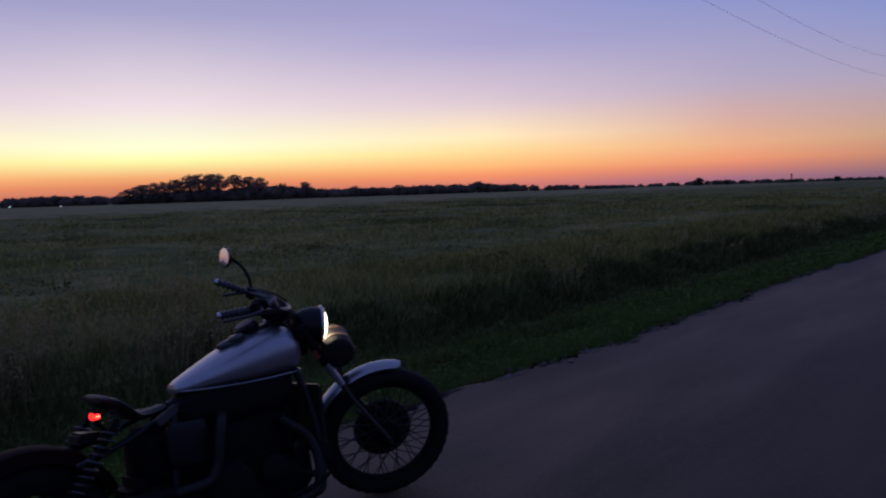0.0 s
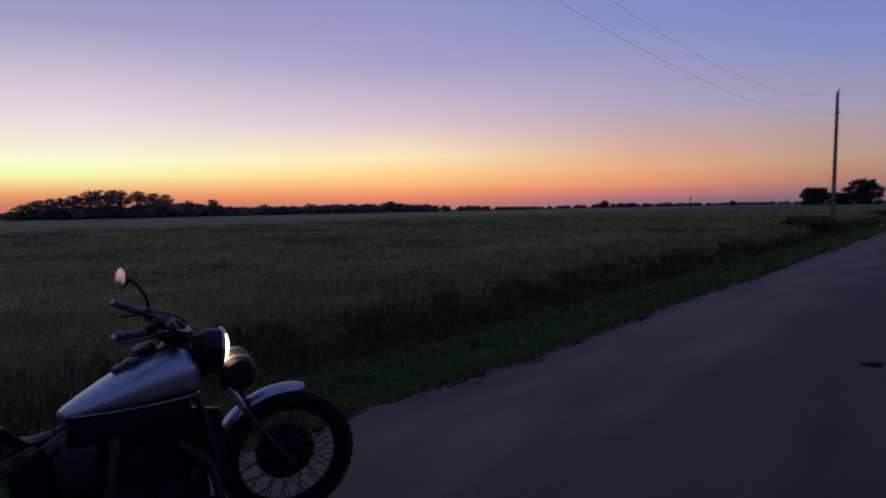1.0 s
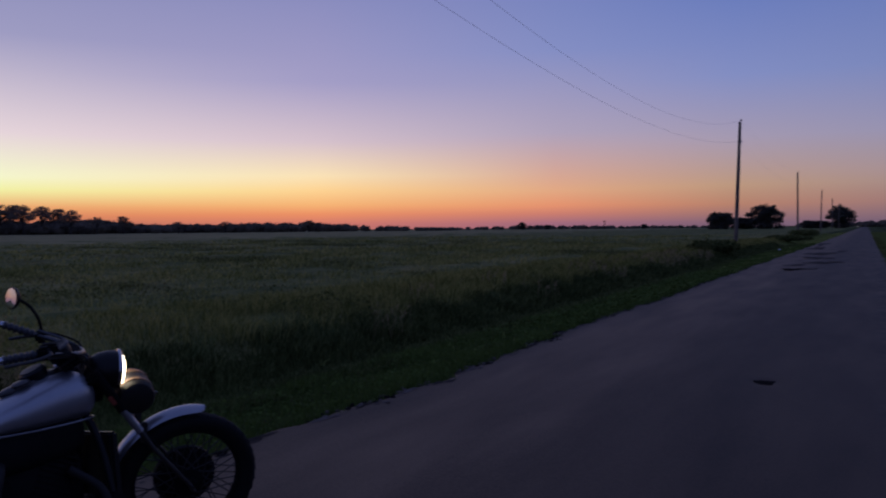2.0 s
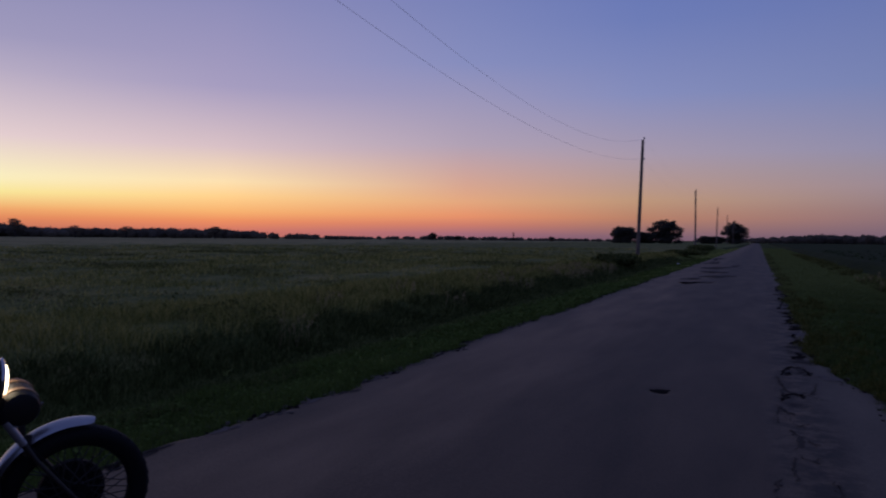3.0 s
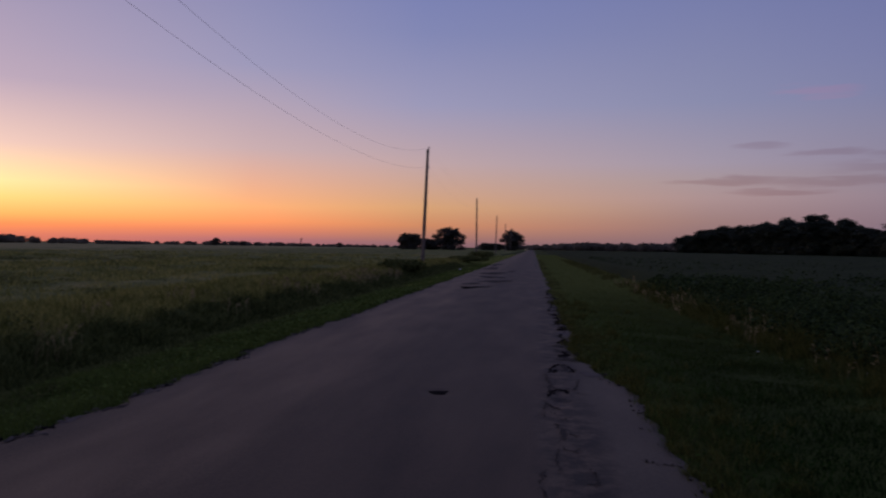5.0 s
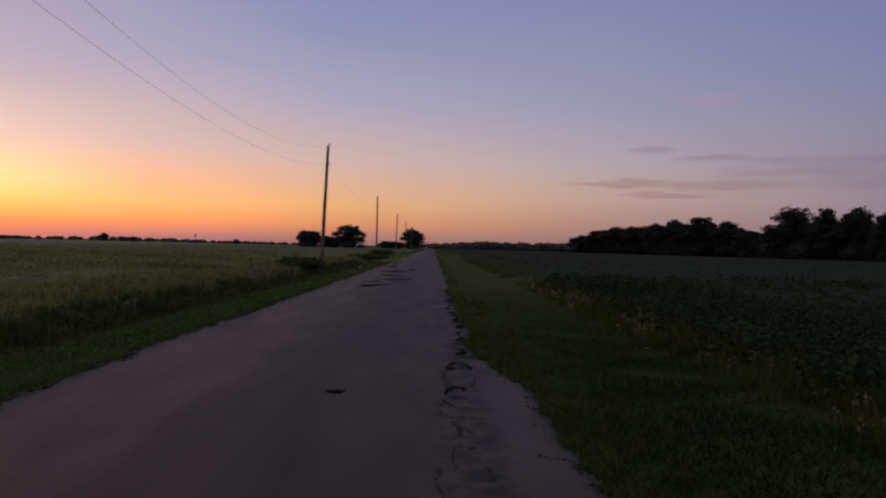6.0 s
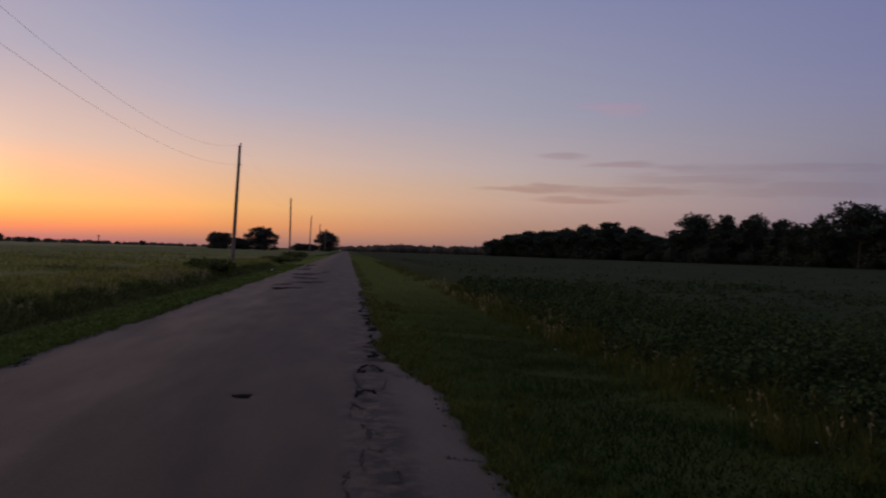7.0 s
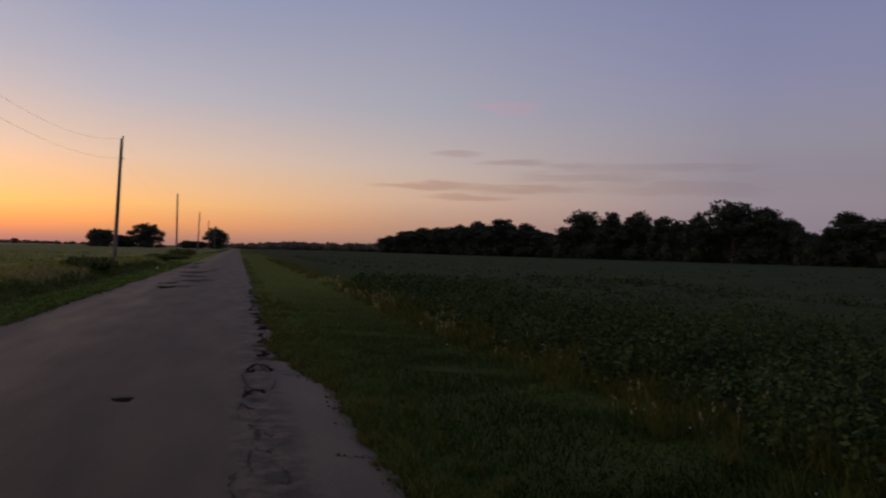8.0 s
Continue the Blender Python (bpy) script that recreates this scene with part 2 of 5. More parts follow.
def banded_verge():
    """Grass in bands along the road: straw-coloured at the asphalt, darkest across the dip, olive towards the crop;
    farther on the brightness of lit tips is put into the colour.
    """
    m = material("banded_verge_grass", (0.05, 0.08, 0.02), 0.85, spread=0.45, scale=0.35, fine=3, island=0.5, spec=0.03, thin=0.3)
    nt = m.node_tree
    N, L = nt.nodes.new, nt.links.new
    base = nt.nodes["Principled BSDF"].inputs["Base Color"]
    tc, sep, n, wob, at, r = N("ShaderNodeTexCoord"), N("ShaderNodeSeparateXYZ"), N("ShaderNodeTexNoise"), N("ShaderNodeMath"), N("ShaderNodeMapRange"), N("ShaderNodeValToRGB")
    L(tc.outputs["Object"], sep.inputs[0])
    L(tc.outputs["Object"], n.inputs["Vector"])
    n.inputs["Scale"].default_value, n.inputs["Detail"].default_value = 0.7, 5
    wob.operation = "MULTIPLY_ADD"
    wob.inputs[1].default_value = 1.6
    L(n.outputs[0], wob.inputs[0])
    L(sep.outputs["X"], wob.inputs[2])
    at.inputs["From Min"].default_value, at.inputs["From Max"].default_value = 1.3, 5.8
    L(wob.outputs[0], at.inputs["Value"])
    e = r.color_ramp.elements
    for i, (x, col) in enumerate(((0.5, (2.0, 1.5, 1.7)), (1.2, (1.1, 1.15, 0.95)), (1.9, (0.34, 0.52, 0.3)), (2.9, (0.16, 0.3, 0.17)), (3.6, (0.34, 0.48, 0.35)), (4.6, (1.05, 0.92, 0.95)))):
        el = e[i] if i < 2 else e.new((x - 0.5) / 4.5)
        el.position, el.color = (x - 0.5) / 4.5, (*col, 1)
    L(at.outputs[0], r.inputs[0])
    # with distance the lit look of grass seen edge-on is blended into the colour
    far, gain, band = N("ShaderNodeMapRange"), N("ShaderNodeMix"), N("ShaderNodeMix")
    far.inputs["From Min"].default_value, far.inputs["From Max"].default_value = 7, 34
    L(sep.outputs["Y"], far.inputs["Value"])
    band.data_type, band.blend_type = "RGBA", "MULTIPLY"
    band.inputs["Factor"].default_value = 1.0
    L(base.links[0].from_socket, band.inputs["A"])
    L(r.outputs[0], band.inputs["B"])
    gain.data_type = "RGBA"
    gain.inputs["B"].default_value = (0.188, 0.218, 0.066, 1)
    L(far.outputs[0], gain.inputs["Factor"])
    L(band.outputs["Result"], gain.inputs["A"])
    for node in nt.nodes:
        if node.type in ("BSDF_PRINCIPLED", "BSDF_TRANSLUCENT"):
            L(gain.outputs["Result"], node.inputs[0])
    return m


BANDED_VERGE = banded_verge()
TALL_GRASS = material("tall_grass", (0.172, 0.213, 0.0483), 0.85, spread=0.45, scale=0.5, fine=3, island=0.7, tint=(0.368, 0.333, 0.101), spec=0.04, thin=0.4)
WEEDS = material("meadow_weeds", (0.201, 0.247, 0.0598), 0.85, spread=0.5, scale=0.12, fine=1.5, island=0.5, tint=(0.414, 0.38, 0.121), spec=0.1, thin=0.35)
DRY_GRASS = material("dry_grass_stems", (0.095, 0.1, 0.028), 0.85, spread=0.45, scale=0.7, fine=6, island=0.8, spec=0.05, thin=0.35)
BRUSH = material("brownish_weeds", (0.235, 0.213, 0.0952), 0.85, spread=0.4, scale=0.3, fine=2, island=0.6, spec=0.05, thin=0.4)
# far verge blades, coloured brighter to make up for their own shading
BRIGHTENED_VERGE = material("brightened_far_verge", (0.25, 0.28, 0.08), 0.85, spread=0.4, scale=0.5, fine=5, island=0.7, spec=0.03, thin=0.35)
SEED_GRASS = material("dry_seed_heads", (0.29, 0.24, 0.115), 0.85, spread=0.35, scale=1, fine=20, island=0.6, spec=0.1, thin=0.4)
SOY = material("soybean_leaves", (0.025, 0.049, 0.015), 0.8, spread=0.45, scale=0.8, fine=6, island=0.6, tint=(0.072, 0.106, 0.032), spec=0.1, thin=0.25)
CANOPY_LEAVES = material("far_soybean_leaves", (0.034, 0.054, 0.018), 0.85, spread=0.3, scale=0.5, fine=5, island=0.3, tint=(0.064, 0.088, 0.028), spec=0.05, thin=0.2)
CANOPY = material("crop_canopy", (0.024, 0.036, 0.0125), 0.9, spread=0.4, scale=0.3, fine=5, bump=1.0, tint=(0.043, 0.056, 0.019), spec=0.02)
def meadow_sward():
    """Unmown field seen from afar: dark green, olive and straw patches, large and small."""
    m = material("meadow_sward", (0.1, 0.12, 0.03), 0.95, fine=1.6, bump=1.0, spec=0.03)
    nt = m.node_tree
    N, L = nt.nodes.new, nt.links.new
    tc, add, r = N("ShaderNodeTexCoord"), N("ShaderNodeMath"), N("ShaderNodeValToRGB")
    add.operation = "MULTIPLY_ADD"
    add.inputs[1].default_value = 0.5
    for size, rough, slot in ((0.11, 0.55, 0), (0.9, 0.7, 2)):
        n = N("ShaderNodeTexNoise")
        n.inputs["Scale"].default_value, n.inputs["Detail"].default_value, n.inputs["Roughness"].default_value = size, 7, rough
        L(tc.outputs["Object"], n.inputs["Vector"])
        L(n.outputs[0], add.inputs[slot])
    e = r.color_ramp.elements
    e[0].position, e[0].color = 0.58, (0.057, 0.073, 0.024, 1)
    e[1].position, e[1].color = 0.93, (0.255, 0.22, 0.083, 1)
    for at, col in ((0.69, (0.094, 0.114, 0.036, 1)), (0.79, (0.15, 0.153, 0.053, 1))):
        e.new(at).color = col
    L(add.outputs[0], r.inputs[0])
    L(r.outputs[0], nt.nodes["Principled BSDF"].inputs["Base Color"])
    return m


MEADOW = meadow_sward()
# paler than the meadow: the milky distance haze is put into this colour
FAR_HAZE = material("meadow_haze", (0.22, 0.209, 0.0935), 0.95, spread=0.35, scale=0.05, fine=0.7, bump=1.0, tint=(0.33, 0.292, 0.132), spec=0.03)
WEED_DARK = material("dark_leafy_weeds", (0.102, 0.13, 0.036), 0.85, spread=0.5, scale=0.3, fine=2, island=0.6, tint=(0.168, 0.174, 0.0576), spec=0.04, thin=0.15)
DIRT = material("dark_crack_dirt", (0.022, 0.0185, 0.0165), 1.0, spread=0.4, scale=5, fine=60, bump=0.4, spec=0.0)
CRACK_DUST = material("dusty_worn_crack", (0.05, 0.041, 0.034), 0.95, spread=0.4, scale=5, fine=60, bump=0.4, spec=0.1)
GRIT = material("loose_grit", (0.12, 0.1, 0.085), 0.95, spread=0.4, scale=3, fine=50, bump=0.5, spec=0.1)


# ---- building helpers ----
def np_mesh(name, verts, faces, mat, smooth=False):
    me = bpy.data.meshes.new(name)
    verts, faces = np.asarray(verts, float), np.asarray(faces, int)
    n, k = faces.shape
    me.vertices.add(len(verts))
    me.vertices.foreach_set("co", verts.ravel())
    me.loops.add(n * k)
    me.loops.foreach_set("vertex_index", faces.ravel())
    me.polygons.add(n)
    me.polygons.foreach_set("loop_start", np.arange(n) * k)
    me.polygons.foreach_set("use_smooth", np.full(n, smooth))
    me.materials.append(mat)
    me.update(calc_edges=True)
    me.validate()
    return me


def stuff(name, verts, faces, mat, label, category, smooth=False, kind="stuff"):
    return tagged(new(name, np_mesh(name, verts, faces, mat, smooth)), label, category, kind=kind)


def part(name, bm, mat, parent=None, label="", smooth=True):
    me = bpy.data.meshes.new(name)
    bm.to_mesh(me)
    bm.free()
    me.materials.append(mat)
    if smooth:
        me.polygons.foreach_set("use_smooth", [True] * len(me.polygons))
        me.set_sharp_from_angle(angle=radians(40))
    ob = new(name, me)
    ob.parent = parent
    return tagged(ob, label)


def empty(name, label, category, group="", m=None, kind=""):
    ob = new(name)
    ob.empty_display_size = 0.2
    if m is not None:
        ob.matrix_basis = m
    return tagged(ob, label, category, group, kind)


def tube(points, radii, sides=8, bm=None, cap=True):
    """A round bar along points, its radius given at each."""
    bm = bm or bmesh.new()
    pts = [Vector(p) for p in points]
    if not isinstance(radii, (list, tuple)):
        radii = [radii] * len(pts)
    ref, rings = None, []
    for i, p in enumerate(pts):
        d = (pts[min(i + 1, len(pts) - 1)] - pts[max(i - 1, 0)]).normalized()
        if ref is None:
            ref = d.orthogonal().normalized()
        else:
            ref = (ref - d * ref.dot(d)).normalized()
        side = d.cross(ref)
        rings.append([bm.verts.new(p + radii[i] * (math.cos(a) * ref + math.sin(a) * side)) for a in [2 * math.pi * k / sides for k in range(sides)]])
    for a, b in zip(rings, rings[1:]):
        for k in range(sides):
            bm.faces.new((a[k], a[(k + 1) % sides], b[(k + 1) % sides], b[k]))
    if cap:
        bm.faces.new(rings[0][::-1])
        bm.faces.new(rings[-1])
    return bm


def lathe(profile, sides=24, axis="z", bm=None, cap=True):
    """A turned form: profile is (radius, height along the axis) from end to end."""
    bm = bm or bmesh.new()
    put = {"x": lambda c, s, h: (h, c, s), "y": lambda c, s, h: (s, h, c), "z": lambda c, s, h: (c, s, h)}[axis]
    rings = [[bm.verts.new(put(max(r, 1e-4) * math.cos(2 * math.pi * k / sides), max(r, 1e-4) * math.sin(2 * math.pi * k / sides), h)) for k in range(sides)] for r, h in profile]
    for a, b in zip(rings, rings[1:]):
        for k in range(sides):
            bm.faces.new((a[k], a[(k + 1) % sides], b[(k + 1) % sides], b[k]))
    if cap:
        bm.faces.new(rings[0][::-1])
        bm.faces.new(rings[-1])
    return bm


def box(sx, sy, sz, at=(0, 0, 0), bevel=0.0, bm=None, m=None):
    own = bmesh.new()
    bmesh.ops.create_cube(own, size=1, matrix=Matrix.Translation(at) @ (m or Matrix()) @ Matrix.Diagonal((sx, sy, sz, 1)))
    if bevel:
        bmesh.ops.bevel(own, geom=own.edges[:], offset=bevel, segments=2, affect="EDGES")
    if bm is None:
        return own
    tmp = bpy.data.meshes.new("tmp")
    own.to_mesh(tmp)
    own.free()
    bm.from_mesh(tmp)
    bpy.data.meshes.remove(tmp)
    return bm


def joined(*pieces):
    V, F, n = [], [], 0
    for v, f in pieces:
        V.append(v)
        F.append(f + n)
        n += len(v)
    return np.concatenate(V), np.concatenate(F)


rng = np.random.default_rng(7)


def wave(x, y, size, seed=0):
    """A smooth unevenness between -1 and 1."""
    g = np.random.default_rng(seed)
    out = 0
    for k in range(5):
        a, ph, f = g.uniform(0, 6.28), g.uniform(0, 6.28), g.uniform(0.6, 1.7) * 2 * np.pi / size
        out = out + np.sin((np.cos(a) * x + np.sin(a) * y) * f + ph)
    return out / 3


ROAD_L = -4.17


def road_left(y):
    return ROAD_L + 0.10 * wave(y, 0 * y, 9, 3) + 0.05 * wave(y, 0 * y, 1.7, 4) + 0.03 * wave(y, 0 * y, 0.5, 5) + 0.0045 * np.clip(y - 15, 0, 60)


def road_right(y):
    """The right edge: a wider paved patch near by, a ragged narrower edge beyond."""
    wide = 1 / (1 + np.exp(np.clip((y - 9.6) / 0.28, -50, 50)))
    return 0.58 + 0.46 * wide + 0.07 * wave(y, 0 * y, 5, 6) + 0.06 * wave(y, 0 * y, 1.3, 7) * (1.2 - wide) + 0.03 * wave(y, 0 * y, 0.4, 8)


def ground_z(x, y):
    xs = [-3000, -60, -14, -10, -8.2, -6.9, -5.5, -4.3, -4.0, 0.4, 1.1, 2.2, 3.4, 4.6, 7, 60, 3000]
    zs = [0, 0, 0.02, 0.02, -0.1, -0.44, -0.15, -0.035, -0.06, -0.06, -0.035, -0.07, -0.10, -0.03, 0.0, 0, 0]
    far = np.clip((np.abs(x) - 5) / 6, 0, 1)
    near = np.clip((x < -4.2) + (x > 1.1), 0, 1)
    return np.interp(x, xs, zs) + far * 0.07 * wave(x, y, 14, 11) + near * 0.015 * wave(x, y, 1.1, 12)


# ---- ground and road ----
def build_ground():
    def breaks(stops):
        out = []
        for (a, s), (b, _) in zip(stops, stops[1:]):
            out += list(np.arange(a, b, s))
        return np.array(out + [stops[-1][0]])
    xs = breaks([(-3000, 400), (-600, 60), (-120, 10), (-40, 2), (-14, 0.5), (-4.4, 0.15), (-3.8, 0.8), (0.2, 0.15), (5, 0.5), (14, 2), (40, 10), (120, 60), (600, 400), (3000, 1)])
    ys = breaks([(-1500, 300), (-300, 60), (-60, 6), (-6, 0.5), (26, 1.0), (60, 5), (120, 20), (400, 100), (1000, 400), (4200, 1)])
    X, Y = np.meshgrid(xs, ys)
    v = np.stack([X, Y, ground_z(X, Y)], -1).reshape(-1, 3)
    i = np.arange(len(v)).reshape(X.shape)
    f = np.stack([i[:-1, :-1], i[:-1, 1:], i[1:, 1:], i[1:, :-1]], -1).reshape(-1, 4)
    return stuff("ground", v, f, SOIL, "dark earthy field ground under grass and crops", "ground", True, "structure")


def road_z(x, y):
    """The worn crown of the road, with the potholes sunk into it."""
    u = np.clip((x - ROAD_L) / 4.9, 0, 1)
    z = 0.02 * np.sin(np.pi * u) + 0.0006 * wave(x, y, 5.0, 21) - 0.012
    for hx, hy, rx, ry, deep in HOLES:
        d = np.hypot((x - hx) / rx, (y - hy) / ry)
        z = z - deep * np.clip((1.15 - d) / 0.35, 0, 1)
    return z


HOLES = [(-1.07, 8.42, 0.13, 0.2, 0.012), (0.29, 10.2, 0.13, 0.22, 0.018), (0.2, 8.15, 0.1, 0.2, 0.02), (0.52, 14.5, 0.2, 0.4, 0.03), (0.5, 20.5, 0.2, 0.7, 0.03)]


def build_road():
    ys = np.concatenate([np.arange(-8, 4, 0.12), np.arange(4, 12, 0.05), np.arange(12, 30, 0.12), np.arange(30, 90, 0.6), np.arange(90, 1200, 15)])
    n = 84
    u = np.linspace(0, 1, n)
    L, Rr = road_left(ys), road_right(ys)
    X = L[:, None] + (Rr - L)[:, None] * u[None, :]
    Y = np.repeat(ys[:, None], n, 1)
    v = np.stack([X, Y, road_z(X, Y)], -1)
    skirtL, skirtR = v[:, :1] + [-0.03, 0, -0.07], v[:, -1:] + [0.03, 0, -0.07]
    v = np.concatenate([skirtL, v, skirtR], 1)
    i = np.arange(v.shape[0] * v.shape[1]).reshape(v.shape[:2])
    f = np.stack([i[:-1, :-1], i[:-1, 1:], i[1:, 1:], i[1:, :-1]], -1).reshape(-1, 4)
    return stuff("road", v.reshape(-1, 3), f, ASPHALT, "worn narrow asphalt country road with crumbling edges", "road", True, "structure")


build_ground()
road = build_road()


# ---- cracks, edge crumbs and patches of the road ----
def blot(x, y, rx, ry, seed, n=18, lift=0.004, rings=(0.02, 0.6, 1.0)):
    """The ragged outline of a worn spot on the road, as a fan of quads round its middle."""
    g = np.random.default_rng(seed)
    a = np.arange(n) * 2 * np.pi / n
    r = g.uniform(0.65, 1.15, n)
    V = []
    for k in rings:
        px, py = x + rx * r * k * np.cos(a), y + ry * r * k * np.sin(a)
        V.append(np.stack([px, py, road_z(px, py) + lift], 1))
    i = np.arange(n)
    j = (i + 1) % n
    return np.concatenate(V), np.concatenate([np.stack([i + q * n, j + q * n, j + (q + 1) * n, i + (q + 1) * n], 1) for q in range(len(rings) - 1)])


def fragments(points, width, seed):
    """A broken crack: short ragged strips of dirt strewn along points, with pits and side splits."""
    g = np.random.default_rng(seed)
    P = np.array(points, float)
    t = np.linspace(0, len(P) - 1, len(P) * 9)
    x, y = np.interp(t, np.arange(len(P)), P[:, 0]) + g.normal(0, 0.011, len(t)), np.interp(t, np.arange(len(P)), P[:, 1]) + g.normal(0, 0.035, len(t))
    pieces = []

    def strip(px, py, w):
        dx, dy = np.gradient(px), np.gradient(py)
        k = np.hypot(dx, dy) + 1e-6
        V = []
        for side in (-1, 1):
            qx, qy = px - side * dy / k * w / 2, py + side * dx / k * w / 2
            V.append(np.stack([qx, qy, road_z(qx, qy) + 0.004], 1))
        i = np.arange(len(px) - 1)
        pieces.append((np.concatenate(V), np.stack([i, i + 1, len(px) + i + 1, len(px) + i], 1)))

    k = 0
    while k < len(t) - 3:
        n = int(g.integers(3, 8))
        px, py = x[k:k + n], y[k:k + n]
        if len(px) > 2:
            strip(px, py, width * g.uniform(0.15, 0.9, len(px)) * np.sin(np.linspace(0.3, 2.84, len(px))))
        if g.uniform() < 0.25:
            a = g.uniform(-0.6, 0.6)
            m = np.linspace(0, g.uniform(0.05, 0.14), 4)
            strip(x[k] + m * math.cos(a) * g.choice([-1, 1]), y[k] + m * math.sin(a) * 2, width * np.array([0.5, 0.4, 0.25, 0.05]))
        if g.uniform() < 0.4:
            pieces.append(blot(x[k] + g.normal(0, 0.02), y[k], width * g.uniform(0.3, 0.8), width * g.uniform(0.6, 1.6), seed * 100 + k, 9))
        k += n - 1 + int(g.uniform() < 0.3)
    return joined(*pieces)


def arc(x, y, rx, ry, a0, a1, n=12):
    return [(x + rx * math.cos(radians(a0 + (a1 - a0) * k / n)), y + ry * math.sin(radians(a0 + (a1 - a0) * k / n))) for k in range(n + 1)]


CRACKS = [
    arc(0.3, 9.8, 0.17, 1.0, 25, 165), arc(0.29, 9.75, 0.19, 1.0, 170, 255),
    arc(0.22, 8.35, 0.12, 0.5, 40, 170), arc(0.2, 8.3, 0.13, 0.5, 200, 262, 6),
    [(0.08, 8.2), (0.03, 7.7), (0.03, 7.28)],
    [(0.14, 7.1), (0.2, 6.85), (0.16, 6.5)], [(0.26, 6.8), (0.3, 6.62)],
    [(0.75, 6.0), (0.88, 5.95), (1.02, 5.9)],
    [(0.34, 5.7), (0.38, 5.5), (0.35, 5.3)], [(0.02, 5.6), (-0.02, 5.3), (0.02, 4.9), (0.0, 4.5)], [(0.13, 6.2), (0.1, 5.9), (0.14, 5.6)],
    [(0.3, 11.5), (0.42, 11.9), (0.36, 12.4)], [(0.34, 13.2), (0.46, 13.8), (0.42, 14.6), (0.55, 15.2)], [(0.36, 16.5), (0.5, 17.4), (0.44, 18.5)],
    [(0.3, 20), (0.45, 22), (0.4, 24.5)], [(0.42, 27), (0.5, 31)],
]
for k, pts in enumerate(CRACKS):
    # the upper rim of the loose slab gapes, the rest is worn shut
    wide = 0.055 if k == 0 else 0.034 if k == 2 else 0.12 if k > 10 else 0.022
    v, f = fragments(pts, wide, 300 + k)
    stuff("road_crack", v, f, DIRT if k in (0, 2, 7) or k > 10 else CRACK_DUST, "dark jagged crack in the broken road edge", "crack", kind="structure")


for k, pts in enumerate((arc(0.29, 9.75, 0.18, 1.0, -60, -5, 6), [(0.1, 7.6), (0.2, 7.3), (0.3, 7.45)], [(0.12, 6.4), (0.24, 6.15), (0.3, 6.3)], [(0.3, 9.0), (0.4, 8.7), (0.55, 8.6)])):
    v, f = fragments(pts, 0.016, 340 + k)
    stuff("road_crack", v, f, CRACK_DUST, "faint worn crack in the broken road edge", "crack", kind="structure")

v, f = blot(-1.07, 8.42, 0.11, 0.145, 400, 18, 0.006, (0.02, 0.5, 0.85, 1.0))
stuff("pothole", v, f, DIRT, "small dark oval pothole in the asphalt", "pothole", kind="structure")
for k, (x, y, rx, ry) in enumerate(((0.19, 6.75, 0.035, 0.2), (0.12, 8.9, 0.025, 0.22), (0.36, 10.6, 0.06, 0.2))):
    v, f = blot(x, y, rx, ry, 405 + k, 15)
    stuff("road_scar", v, f, CRACK_DUST, "dusty hollow worn into the broken joint of the road", "road scar", kind="structure")
# broken tar strips across the road farther on, bites out of its right edge, then crumbs along both edges
TAR_BREAKS = [(-2.5, 30.4, 0.5, 0.7), (-1.95, 30.9, 0.3, 0.5), (-2.7, 33.6, 0.4, 0.8), (-2.0, 36.4, 0.6, 1.0), (-1.2, 37.3, 0.4, 0.7), (-2.2, 42, 0.7, 1.6), (-2.4, 48.6, 0.9, 2.4), (-1.5, 52.4, 0.4, 1.6), (-3.1, 60, 0.6, 3.0), (-3.4, 72, 0.5, 5.0)]
EDGE_BITES = [(0.58, 36, 0.2, 0.9), (0.64, 25.2, 0.17, 0.7), (0.62, 20.7, 0.1, 0.35), (0.52, 17.4, 0.15, 0.45), (0.5, 15.8, 0.1, 0.4), (0.45, 16.6, 0.08, 0.25), (0.54, 12.0, 0.08, 0.2)]
for k, (x, y, rx, ry) in enumerate(TAR_BREAKS + EDGE_BITES):
    v, f = joined(*[blot(x + random.uniform(-0.7, 0.7) * rx, y + random.uniform(-0.8, 0.8) * ry, rx * random.uniform(0.25, 0.6), ry * random.uniform(0.25, 0.6), 420 + 9 * k + q, 11, (0.014 if y > 28 else 0.004) + 0.0008 * q) for q in range(7)])
    stuff("road_scar", v, f, CRACK_DUST if 0 < k < len(TAR_BREAKS) else DIRT, "dark broken spot in the road surface" if k < len(TAR_BREAKS) else "dark hole bitten out of the broken road edge", "road scar", kind="structure")
for side, count, y0, step in ((-1, 64, 2.6, 0.33), (1, 44, 9.9, 0.42)):
    for k in range(count):
        y = y0 + step * k + random.uniform(-0.2, 0.2)
        if random.random() < 0.35:
            continue
        pieces = []
        for q in range(5):
            yy = y + random.uniform(-0.14, 0.14)
            edge = float(road_left(np.array(yy)) if side < 0 else road_right(np.array(yy)))
            x = edge - side * random.uniform(0.02, 0.07 if side < 0 else 0.2)
            pieces.append(blot(x, yy, random.uniform(0.015, 0.05) * (1 if side < 0 else 2.2), random.uniform(0.03, 0.12) * (1 if side < 0 else 1.6), 460 + k * 5 + q + (900 if side > 0 else 0), 9))
        v, f = joined(*pieces)
        stuff("edge_crumbs", v, f, GRIT if k % 4 == 0 else DIRT if k % 4 == 1 else CRACK_DUST, "crumbled dark edge of the asphalt", "road edge", kind="structure")


